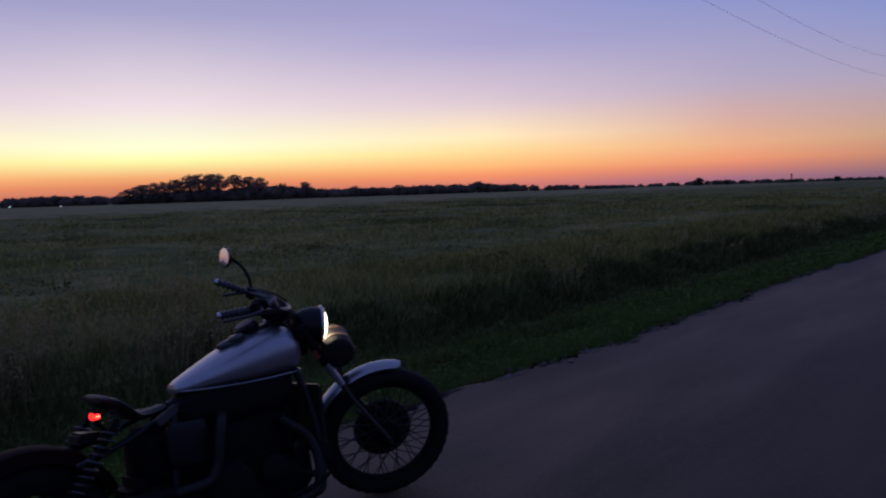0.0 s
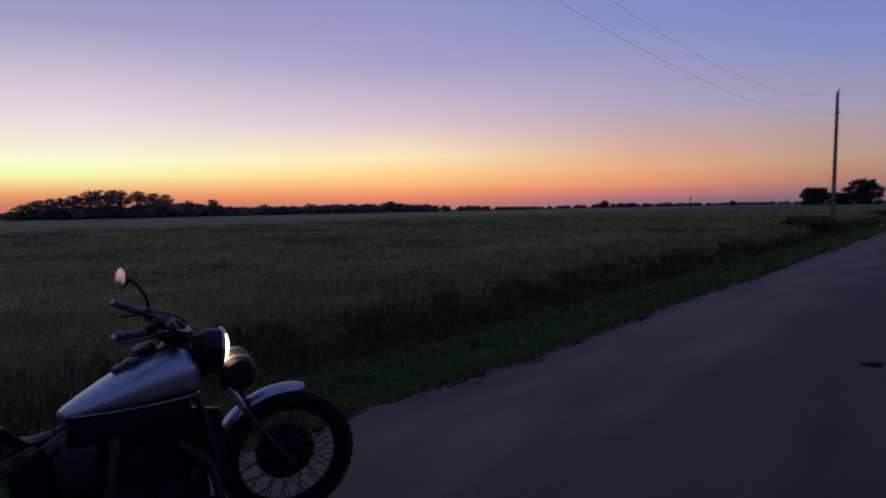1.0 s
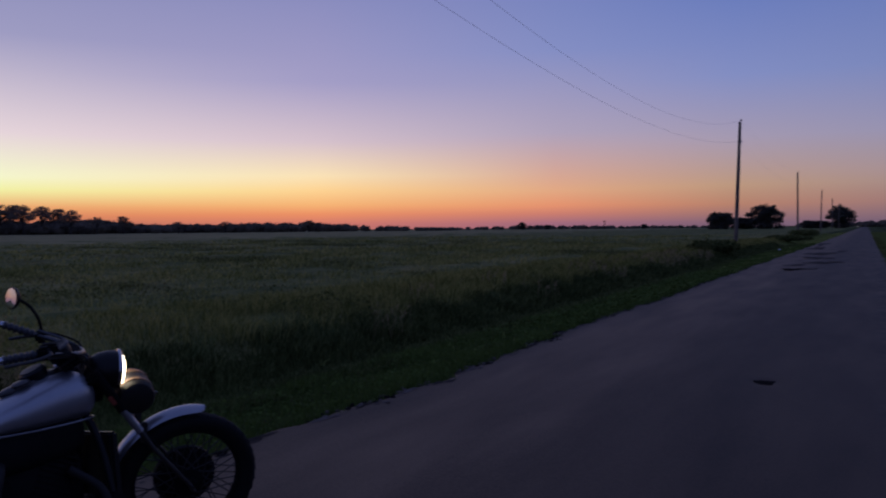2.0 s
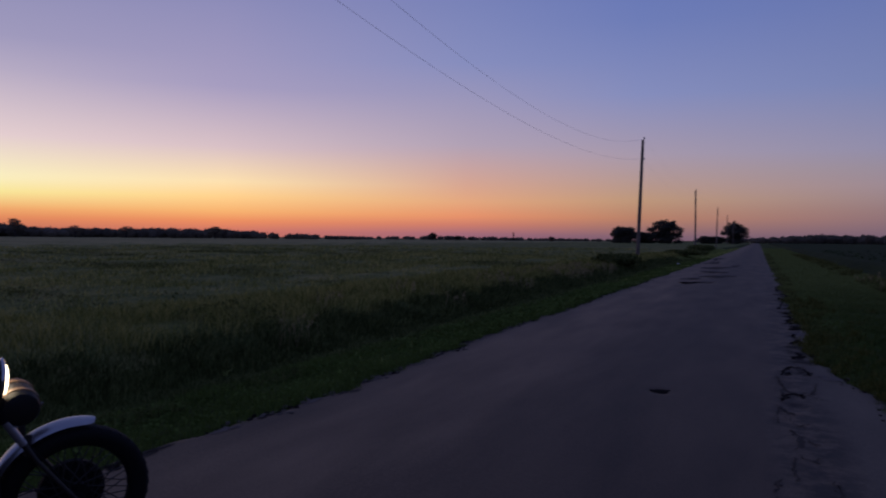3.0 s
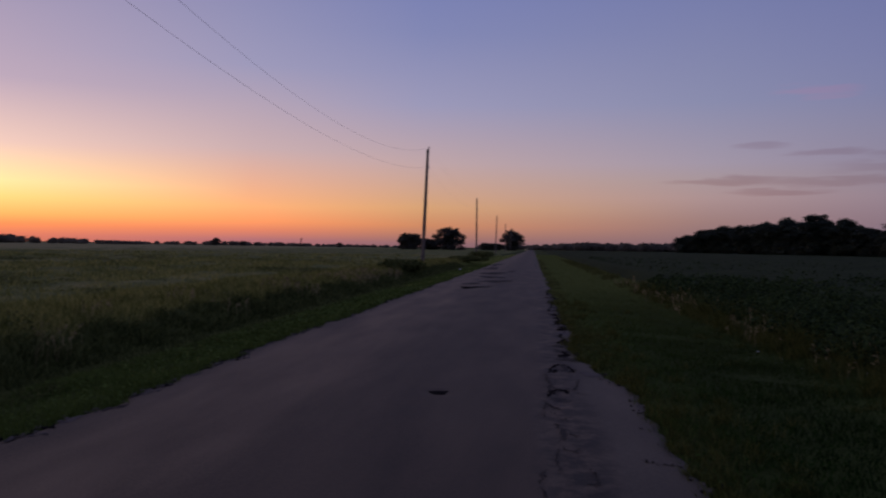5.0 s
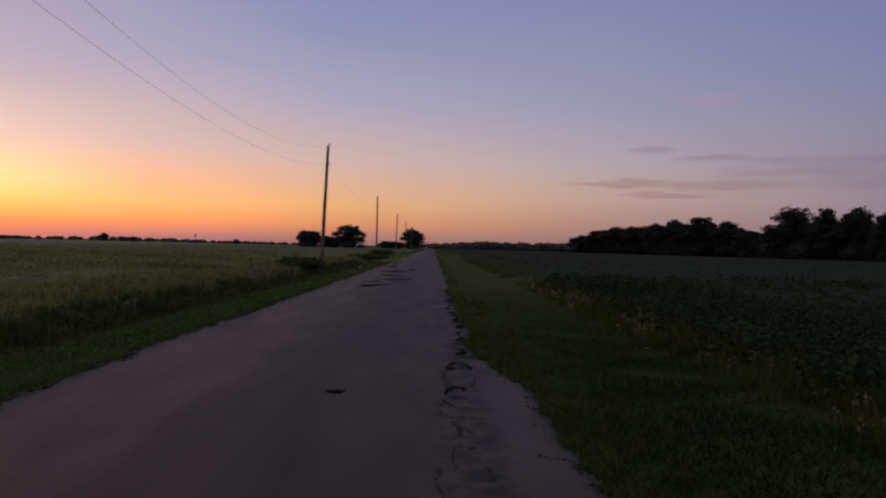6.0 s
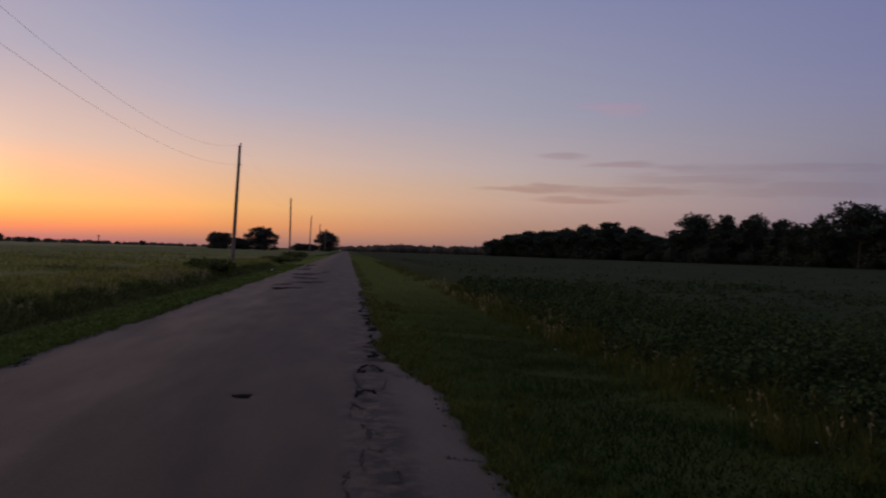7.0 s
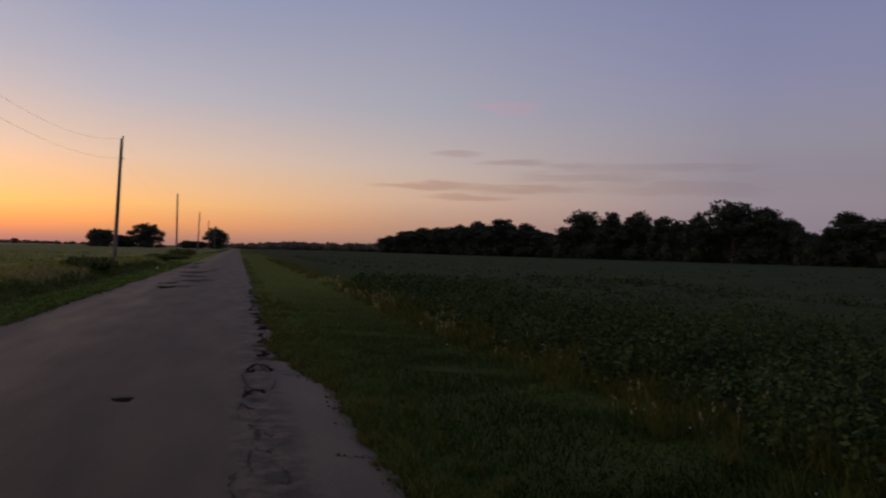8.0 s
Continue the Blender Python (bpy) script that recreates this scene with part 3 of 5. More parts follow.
def asphalt_chips(count, side, y0, y1, mat, label, seed):
    """Loose six-sided chips of asphalt strewn over a broken road edge."""
    g = np.random.default_rng(seed)
    y = y0 + (y1 - y0) * g.uniform(0, 1, count) ** 1.5
    edge = road_left(y) if side < 0 else road_right(y)
    k = wave(y, 0 * y, 2.3, seed) + g.normal(0, 0.3, count) > -0.1
    x = (edge + side * g.normal(0.0, 0.055, count))[k]
    y = y[k]
    n = len(x)
    r = g.uniform(0.006, 0.03, n)
    a = np.arange(6) * np.pi / 3 + g.uniform(0, 1, (n, 1))
    rr = r[:, None] * g.uniform(0.6, 1.2, (n, 6))
    px, py = x[:, None] + rr * np.cos(a), y[:, None] + 1.5 * rr * np.sin(a)
    base = np.minimum(road_z(x, y), 0.0)[:, None] - 0.012 + 0 * px
    top = base + (r * g.uniform(0.15, 0.45, n))[:, None] + 0.012 + g.normal(0, 0.12, (n, 6)) * r[:, None]
    v = np.concatenate([np.stack([px, py, base], -1), np.stack([x[:, None] + 0.8 * (px - x[:, None]), y[:, None] + 0.8 * (py - y[:, None]), top], -1)], 1)
    i, j = np.arange(6), (np.arange(6) + 1) % 6
    sides = np.stack([i, j, j + 6, i + 6], 1)
    caps = np.array([[6, 7, 8, 9], [6, 9, 10, 11]])
    f = (np.concatenate([sides, caps])[None] + 12 * np.arange(n)[:, None, None]).reshape(-1, 4)
    return stuff("asphalt_chips", v.reshape(-1, 3), f, mat, label, "rubble")


asphalt_chips(700, -1, 2.5, 40, GRIT, "pale loose asphalt chips along the road edge", 481)
asphalt_chips(700, -1, 2.5, 40, DIRT, "dark broken asphalt chips along the road edge", 482)
asphalt_chips(260, 1, 4, 40, DIRT, "dark broken asphalt chips along the road edge", 483)
asphalt_chips(200, 1, 4, 40, GRIT, "pale loose asphalt chips along the road edge", 484)


# ---- utility poles and their wires ----
def utility_pole(m, height=10.2):
    pole = empty("utility_pole", "tall weathered wooden utility pole without crossarm", "utility pole", "poles along the road", m)
    part("shaft", tube([(0, 0, -0.4), (0, 0, height * 0.5), (0, 0, height)], [0.17, 0.145, 0.115], 12), POLE_WOOD, pole)
    part("pin", tube([(0.09, 0, height - 0.2), (0.09, 0, height + 0.08)], 0.018, 6), WIRE, pole)
    part("insulator", lathe([(0.02, 0), (0.07, 0.01), (0.06, 0.06), (0.08, 0.08), (0.05, 0.14), (0.03, 0.17)], 12), CERAMIC, pole).location = (0.09, 0, height + 0.06)
    part("neutral_bracket", box(0.12, 0.06, 0.14, (0.17, 0, height - 1.62), 0.01), WIRE, pole)
    return pole


POLE_X, POLE_Y, SPAN = -9.72, 70.0, 73.0


def pole_top(k):
    """Foot and height of the k-th pole; the one behind the camera stands nearer and a little taller."""
    return (-10.75, 1.0, 11.1) if k < 0 else (POLE_X - (0.5 if k > 0 else 0.12), POLE_Y + SPAN * k, 10.2)


for k in range(-1, 6):
    x, y, high = pole_top(k)
    utility_pole(pose(x, y, float(ground_z(np.array(x), np.array(y))), 0, {0: 1.9, 1: -0.3, 2: 1.6}.get(k, 0.4), 0), high)
for name, drop, sag, side, label in (("power_wire", 0.12, 3.1, 0.4, "thin grey upper overhead power wire"), ("neutral_wire", -1.6, 2.25, 0.3, "thin grey lower overhead wire")):
    for k in range(-1, 5):
        (xa, ya, ha), (xb, yb, hb) = pole_top(k), pole_top(k + 1)
        pts = [(xa + (xb - xa) * s + side, ya + (yb - ya) * s, ha + (hb - ha) * s + drop - 4 * (sag if k < 0 else 1.1) * s * (1 - s)) for s in np.linspace(0, 1, 33)]
        tagged(part(name, tube(pts, 0.0052 if k < 0 else 0.003, 6), WIRE_GREY), label, "wire", "wires between the poles")


# ---- trees ----
def leaf_cloud(blobs, count, size, g, flat=0.6):
    """Many small bent leaf clumps over a set of ellipsoids (centre, radii)."""
    w = np.array([b[1][0] * b[1][1] * b[1][2] for b in blobs]) ** 0.67
    pick = g.choice(len(blobs), count, p=w / w.sum())
    c = np.array([b[0] for b in blobs])[pick]
    r = np.array([b[1] for b in blobs])[pick]
    d = g.normal(size=(count, 3))
    d /= np.linalg.norm(d, axis=1)[:, None]
    p = c + d * r * (g.uniform(0.25, 1, count) ** 0.4)[:, None] * np.clip(g.normal(1.0, 0.13, count), 0.7, 1.35)[:, None]
    a = g.normal(size=(count, 3))
    a /= np.linalg.norm(a, axis=1)[:, None]
    b = np.cross(a, g.normal(size=(count, 3)))
    b /= np.linalg.norm(b, axis=1)[:, None]
    s = size * g.uniform(0.5, 1.4, count)[:, None]
    v = np.stack([p - a * s, p + b * s * flat, p + a * s * g.uniform(0.6, 1.2, count)[:, None], p - b * s * flat], 1)
    f = np.arange(count * 4).reshape(-1, 4)
    return v.reshape(-1, 3), f


def cores(blobs, fill, g, seg=9, rings=6):
    """Lumpy closed bodies inside a set of ellipsoids, as quads."""
    V, F, n = [], [], 0
    for c, r in blobs:
        k = np.arange(seg) * 2 * np.pi / seg
        lat = np.linspace(-1.5, 1.5, rings)
        A, B = np.meshgrid(k, lat)
        rr = fill * (1 + g.uniform(-0.16, 0.16, A.shape))
        V.append(np.stack([c[0] + r[0] * rr * np.cos(A) * np.cos(B), c[1] + r[1] * rr * np.sin(A) * np.cos(B), c[2] + r[2] * rr * np.sin(B)], -1).reshape(-1, 3))
        i = n + np.arange(seg * rings).reshape(rings, seg)
        j = np.roll(i, -1, 1)
        F.append(np.stack([i[:-1], j[:-1], j[1:], i[1:]], -1).reshape(-1, 4))
        n += seg * rings
    return np.concatenate(V), np.concatenate(F)


def make_tree(name, height, width, seed, leaves=2500, size=0.28, bare=0.22, mat=None, gaps=0.0, low=9):
    """A tree: a forked trunk, limbs that branch, and clumps of leaves at the branch ends with gaps of sky between them."""
    g = np.random.default_rng(seed)
    tree = empty(name, "", "tree")
    bm = bmesh.new()
    fork = height * max(0.16, bare)
    lean = g.uniform(-0.03, 0.03, 2) * height
    tube([(0, 0, -0.3), (lean[0] * 0.5, lean[1] * 0.5, fork), (lean[0], lean[1], height * 0.7)], [height * 0.03, height * 0.021, height * 0.006], 8, bm)
    blobs, inner = [], []
    full = 1.0 if gaps else 1.35

    def clump(p, rr):
        blobs.append((tuple(p), (rr, rr, rr * g.uniform(0.55, 0.8))))
        for _ in range(4):
            off = g.normal(size=3)
            off *= rr * g.uniform(0.6, 1.05) / np.linalg.norm(off)
            k2 = g.uniform(0.3, 0.55)
            blobs.append((tuple(np.array(p) + off * (1, 1, 0.7)), (rr * k2, rr * k2, rr * k2 * 0.7)))

    n = int(9 + g.integers(0, 4))
    for k in range(n):
        u = ((k + g.uniform(0.2, 0.8)) / n) ** 0.6
        a = k * 2.4 + g.uniform(-0.5, 0.5)
        r = width / 2 * u * g.uniform(0.7, 0.86)
        end = np.array((math.cos(a) * r, math.sin(a) * r, height * (0.9 - 0.36 * u ** 2.2) * g.uniform(0.84, 1.0)))
        root = np.array((lean[0] * 0.6, lean[1] * 0.6, g.uniform(fork, height * 0.42)))
        mid = root * 0.45 + end * 0.55 + (0, 0, -0.05 * height * u)
        tube([root, mid, end], [height * 0.012, height * 0.008, height * 0.003], 5, bm)
        clump(end, width * g.uniform(0.11, 0.15) * full)
        for q in range(3):
            off = g.normal(size=3) * (1, 1, 0.5)
            tip = mid + (end - mid) * g.uniform(0.1, 0.75) + off / np.linalg.norm(off) * width * g.uniform(0.1, 0.18)
            tip[2] = max(tip[2], height * bare + 0.08 * height)
            tube([mid, (mid + tip) / 2 + (0, 0, 0.02 * height), tip], [height * 0.006, height * 0.004, height * 0.002], 4, bm)
            clump(tip, width * g.uniform(0.08, 0.125) * full * (1 - 0.25 * gaps))
    if bare < 0.15:
        for k in range(low):
            a, r = k * 2.4 + g.uniform(-0.4, 0.4), width * g.uniform(0.2, 0.4)
            clump((math.cos(a) * r, math.sin(a) * r, height * g.uniform(0.06, 0.4)), width * g.uniform(0.1, 0.15))
    if gaps < 0.3:
        for q in (0.12, 0.26, 0.4, 0.54, 0.66):
            rr = width * (0.34 if not gaps else 0.27) * (1.0 - q * 0.62)
            inner.append(((lean[0] * q, lean[1] * q, height * max(q, bare + 0.1)), (rr, rr, rr * 0.75)))
    part("trunk", bm, BARK, tree)
    v, f = leaf_cloud(blobs, leaves, size, g)
    if inner:
        v, f = joined((v, f), leaf_cloud(inner, leaves // 4, size, g), cores(inner, 0.75, g, 8, 6), cores([b for b in blobs if b[1][0] > width * 0.06], 0.5, g, 6, 5))
    crown = new("crown", np_mesh("crown", v, f, mat or LEAVES))
    crown.parent = tree
    tree["spread"], tree["tall"] = float(np.percentile(np.hypot(v[:, 0], v[:, 1]), 97)) * 2, float(np.percentile(v[:, 2], 99.7))
    return tree


def place_tree(src, x, y, size=1.0, turn=0.0, label="", group="", broad=1.0):
    t = copy_thing(src, pose(x, y, float(ground_z(np.array(x), np.array(y))), 0, 0, turn) @ Matrix.Diagonal((size * broad, size * broad, size, 1)))
    return tagged(t, label, "tree", group)


def tree_at(src, az, dist, el, spread, turn, label, group=""):
    """A tree in the direction az whose top rises to the elevation el, spread degrees wide."""
    x, y = dist * math.sin(radians(az)), dist * math.cos(radians(az))
    size = (1.55 + dist * math.tan(radians(el)) - float(ground_z(np.array(x), np.array(y)))) / src["tall"]
    broad = 2.3 * dist * math.tan(radians(spread / 2)) / (size * src["spread"])
    return place_tree(src, x, y, size, turn, label, group, broad)


kinds = [make_tree("tree", 12, w, 40 + k, 9000, 0.21, 0.1) for k, w in enumerate((9.5, 8, 11, 7.5, 10))]
open_kinds = [make_tree("tree", 12, w, 50 + k, 8000, 0.2, 0.36, None, 0.35) for k, w in enumerate((10.5, 9.5))]
random.seed(23)
WOODS = "trees of the wood beyond the crop field"


def wood_edge(az):
    """Distance to the edge of the wood, which runs slanting towards the camera."""
    t = math.tan(radians(az))
    k = (390 * t - 70) / (80 + 260 * t)
    return math.hypot(70 + 80 * k, 390 - 260 * k)


# direction, top elevation and width of the crowns that stand out
CROWNS = [(10.5, 1.05, 1.2), (11.8, 1.4, 1.5), (13.1, 1.66, 1.6), (14.5, 1.76, 1.5), (15.8, 1.95, 1.5), (17.0, 2.22, 1.6), (18.7, 2.42, 2.0), (20.4, 2.14, 1.5), (21.6, 1.62, 1.3), (22.7, 1.5, 1.0), (24.4, 3.15, 2.3), (26.4, 3.05, 1.5),
          (28.1, 3.12, 1.9), (29.9, 2.8, 1.2), (30.9, 2.62, 1.4), (32.2, 3.05, 1.5), (34.5, 3.9, 3.2), (36.4, 3.4, 2.4), (37.8, 2.75, 1.2), (38.6, 2.4, 0.9), (39.5, 1.8, 1.2), (40.3, 2.15, 1.0), (41.6, 3.15, 2.0), (43.2, 2.7, 2.2), (45.2, 3.1, 2.4), (47.6, 2.8, 2.4)]
for i, (az, el, w) in enumerate(CROWNS):
    airy_top = 23.5 < az < 38
    tree_at(open_kinds[i % 2] if airy_top and i % 2 == 0 else kinds[(i * 3) % 5], az, wood_edge(az) + random.uniform(-3, 3), el, w * 1.3, random.uniform(0, 360), "tall spreading dark tree standing above its wood" if el > 2.7 else "leafy dark tree at the edge of a wood", WOODS)
for i in range(64):
    az = 10.3 + 38 * (i + random.uniform(0, 1)) / 64
    el = float(np.interp(az, [c[0] for c in CROWNS], [min(c[1], 2.35) for c in CROWNS])) * random.uniform(0.76, 0.96)
    tree_at(kinds[(i * 2) % 5], az, wood_edge(az) + random.uniform(3, 16), el, 1.7 * el ** 0.4, random.uniform(0, 360), "leafy dark tree deep in a wood", WOODS)

# undergrowth that closes the wood below its crowns
blobs = []
for i in range(190):
    s = i / 165
    x, y = 72 + 80 * s + random.uniform(-5, 9), 390 - 260 * s + random.uniform(-4, 10)
    h = random.uniform(4.4, 6.6) * (0.88 + 0.3 * min(1, s))
    blobs.append(((x, y, h * 0.5), (3.2, 3.2, h * 0.62)))
v, f = joined(leaf_cloud(blobs, 110000, 0.3, rng), cores(blobs, 0.62, rng))
stuff("undergrowth", v, f, LEAVES, "dense dark undergrowth along the foot of the wood", "undergrowth")

# far tree lines on the horizon
def far_line(name, az0, az1, dist, els, count, leaf, label, seed):
    g = np.random.default_rng(seed)
    bl = []
    for k in range(count):
        az = g.uniform(az0, az1)
        d = dist * g.uniform(0.95, 1.08)
        e = float(np.interp(az, [q[0] for q in els], [q[1] for q in els])) * g.uniform(0.6, 1.15)
        h = 1.5 + d * math.tan(radians(max(e, 0.05)))
        w = g.uniform(0.35, 0.75) * h + 1.0
        x, y = d * math.sin(radians(az)), d * math.cos(radians(az))
        bl.append(((x, y, h * 0.45), (w, w, h * 0.55)))
        bl.append(((x + g.normal() * w * 0.4, y, h * 0.8), (w * 0.5, w * 0.5, h * 0.2)))
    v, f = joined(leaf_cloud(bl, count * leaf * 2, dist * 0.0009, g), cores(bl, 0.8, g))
    return stuff(name, v, f, HAZED_LEAVES, label, "tree line")


far_line("far_trees", -110, -62, 480, [(-110, 0.5), (-70, 0.42), (-66, 0.52), (-62, 0.4)], 300, 60, "dark line of distant trees under the sunset", 1)
far_line("far_trees", -62.5, -51.5, 440, [(-62.5, 0.4), (-60, 0.55), (-57, 0.68), (-53, 0.68), (-51.5, 0.55)], 170, 60, "dense dark wood at the foot of a taller clump", 6)
far_line("far_trees", -52.5, -38.5, 500, [(-52, 0.75), (-49, 0.5), (-44, 0.45), (-38.5, 0.46)], 190, 60, "dark line of distant trees under the sunset", 7)
far_line("far_trees", -42, -27, 520, [(-41, 0.5), (-37.6, 0.55), (-35, 0.35), (-31, 0.2), (-27, 0.08)], 90, 50, "low dark line of distant trees", 2)
far_line("far_hedge", -28, -8, 650, [(-28, 0.06), (-25, 0.12), (-22, 0.2), (-15, 0.1), (-8, 0.08)], 110, 40, "thin distant hedge on the horizon", 3)
far_line("far_trees", -4, 11, 700, [(-4, 0.1), (-0.5, 0.22), (3, 0.42), (11, 0.5)], 120, 60, "distant woodland behind the end of the road", 4)
far_line("far_trees", 44, 110, 330, [(44, 2.0), (110, 1.5)], 160, 60, "distant woodland beyond the fields", 5)

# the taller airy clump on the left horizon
airy = [make_tree("tree", 12, w, 70 + k, 3600, 0.2, 0.26, HAZED_LEAVES, 0.6) for k, w in enumerate((9, 8, 10))]
for i, (az, el) in enumerate([(-61.7, 0.85), (-60.9, 1.1), (-60.2, 1.22), (-59.4, 1.25), (-58.6, 1.4), (-57.8, 1.7), (-57.2, 1.72), (-56.5, 1.72), (-55.9, 1.72), (-54.9, 1.64), (-53.9, 1.48), (-53.2, 1.4), (-51.6, 0.95), (-50.0, 1.0), (-46.5, 0.62), (-43.4, 0.6), (-37.7, 0.66)]):
    tree_at(airy[i % 3], az, 420 + 14 * math.sin(i * 2.1), el, 1.35 if i < 12 else 0.9, 40.0 * i, "tall airy distant tree with sky showing through its crown", "trees of the distant clump")

# single trees along the road
# greyer, lighter leaf colour in place of the haze before these trees
ROADSIDE_LEAVES = material("hazed_roadside_leaves", (0.085, 0.082, 0.062), 0.8, spread=0.3, scale=0.3, fine=2, island=0.5, spec=0.1, thin=0.3)
single = make_tree("tree", 6.4, 7.4, 97, 11000, 0.12, 0.0, ROADSIDE_LEAVES, 0.1, 16)
rounded = make_tree("tree", 7.6, 7.6, 93, 7500, 0.15, 0.04, ROADSIDE_LEAVES)
shrubs = make_tree("tree", 4.6, 6.0, 92, 6000, 0.14, 0.0, ROADSIDE_LEAVES)
tree_at(single, -6.05, 400, 1.4, 2.1, 30, "broad leafy roadside tree against the dusk sky")
tree_at(shrubs, -8.8, 396, 0.93, 1.5, 80, "dense squarish shrub beside a utility pole")
tree_at(shrubs, -9.25, 402, 0.83, 0.9, 10, "dense dark shrub joined to a larger one")
tree_at(shrubs, -7.45, 408, 0.58, 1.9, 10, "low dense shrub between taller ones")
tree_at(rounded, -1.5, 430, 1.27, 1.55, 140, "rounded leafy tree at the roadside")
tree_at(shrubs, -3.3, 420, 0.33, 1.1, 10, "low dense roadside shrub")
tree_at(shrubs, -2.6, 425, 0.3, 0.9, 110, "low dense roadside shrub")
place_tree(single, 560 * math.sin(radians(-22.4)), 560 * math.cos(radians(-22.4)), 0.95, 60, "small distant field tree on the horizon")
place_tree(shrubs, 560 * math.sin(radians(-20.6)), 560 * math.cos(radians(-20.6)), 0.85, 60, "small distant bush on the horizon")
place_tree(shrubs, 560 * math.sin(radians(-13.9)), 560 * math.cos(radians(-13.9)), 0.8, 20, "small distant bush on the horizon")
for src in (*kinds, *open_kinds, *airy, single, rounded, shrubs):
    for o in (*src.children_recursive, src):
        bpy.data.objects.remove(o)


# ---- the motorcycle: a stripped custom cruiser parked along the road edge ----
SATIN = material("satin_silver_paint", (0.38, 0.38, 0.4), 0.36, metal=0.75, spread=0.06, scale=14, fine=300, coat=0.3)
CHROME = material("dull_chrome", (0.5, 0.5, 0.52), 0.22, metal=1.0, spread=0.15, scale=20, fine=200)
ALLOY = material("aged_alloy", (0.085, 0.082, 0.08), 0.45, metal=0.9, spread=0.2, scale=15, fine=120)
BAR_STEEL = material("dull_bar_steel", (0.11, 0.105, 0.105), 0.42, metal=1.0, spread=0.2, scale=20, fine=150)
BLACK = material("black_enamel", (0.006, 0.006, 0.007), 0.42, spread=0.2, scale=20, fine=200, spec=0.25)
IRON = material("blackened_engine_metal", (0.009, 0.0085, 0.009), 0.75, metal=0.2, spec=0.12, spread=0.3, scale=12, fine=150, bump=0.1)
HEATED = material("heat_browned_steel", (0.012, 0.0105, 0.009), 0.65, metal=0.35, spread=0.3, scale=10, fine=90)
RUBBER = material("tyre_rubber", (0.008, 0.008, 0.0085), 0.85, spec=0.2, spread=0.25, scale=12, fine=150, bump=0.15)
SPOKE = material("tarnished_steel_spokes", (0.03, 0.028, 0.027), 0.55, spec=0.25, spread=0.2, scale=15, fine=100)
GRIP = material("ribbed_grip_rubber", (0.03, 0.03, 0.036), 0.4, spread=0.25, scale=12, fine=150, spec=0.6)
LEATHER = material("black_leather", (0.012, 0.01, 0.009), 0.55, spec=0.3, spread=0.3, scale=10, fine=180, bump=0.2)
TAN = material("worn_brown_leather", (0.11, 0.065, 0.035), 0.55, spread=0.35, scale=9, fine=150, bump=0.25)
MAROON = material("dark_maroon_paint", (0.008, 0.0014, 0.002), 0.7, spread=0.2, scale=10, fine=200, spec=0.06)
MIRROR = material("mirror_glass", (0.9, 0.9, 0.9), 0.03, metal=1.0, spread=0.0)
AMBER = material("dull_red_plastic", (0.22, 0.05, 0.03), 0.4)
HEAD_GLOW = glowing("lit_headlamp_lens", (1.0, 0.72, 0.4), 14.0)
TAIL_GLOW = glowing("lit_red_lens", (1.0, 0.02, 0.01), 2.0)
TAIL_CORE = glowing("lit_red_bulb", (1.0, 0.12, 0.04), 5.0)

BIKE_AT = pose(-3.263, 1.194, 0.0, 0, 0, 86) @ pose(0, 0, 0, -7, 0, 0)
FRONT_AXLE, FRONT_R = Vector((1.602, 0, 0.343)), 0.342
HEADSTOCK = Vector((1.08, 0, 0.93))
RAKE = Vector((-math.sin(radians(34)), 0, math.cos(radians(34))))
STEER = Matrix.Translation(HEADSTOCK) @ Matrix.Rotation(radians(-32), 4, RAKE) @ Matrix.Translation(-HEADSTOCK)
BAR_TURN = Matrix.Translation(HEADSTOCK) @ Matrix.Rotation(radians(-6.5), 4, "X") @ Matrix.Rotation(radians(-38), 4, RAKE) @ Matrix.Translation(-HEADSTOCK)


def loft(sections, sides=28, bm=None):
    """A smooth body from rings: (x, y, z, half width, half height, power) along x."""
    bm = bm or bmesh.new()
    rings = []
    for x, y, z, w, h, p in sections:
        ring = []
        for k in range(sides):
            a = 2 * math.pi * k / sides
            c, s = math.cos(a), math.sin(a)
            ring.append(bm.verts.new((x, y + w * math.copysign(abs(c) ** (2 / p), c), z + h * math.copysign(abs(s) ** (2 / p), s))))
        rings.append(ring)
    for a, b in zip(rings, rings[1:]):
        for k in range(sides):
            bm.faces.new((a[k], a[(k + 1) % sides], b[(k + 1) % sides], b[k]))
    bm.faces.new(rings[0][::-1])
    bm.faces.new(rings[-1])
    return bm


def curve(points, n=10):
    """Points along a smooth line through the given ones."""
    P = [Vector(p) for p in points]
    P = [2 * P[0] - P[1], *P, 2 * P[-1] - P[-2]]
    out = []
    for a, b, c, d in zip(P, P[1:], P[2:], P[3:]):
        for k in range(n):
            t = k / n
            out.append(0.5 * (2 * b + (c - a) * t + (2 * a - 5 * b + 4 * c - d) * t * t + (3 * b - a - 3 * c + d) * t ** 3))
    return out + [P[-2]]


def turned(bm, m):
    bmesh.ops.transform(bm, matrix=m, verts=bm.verts[:])
    return bm


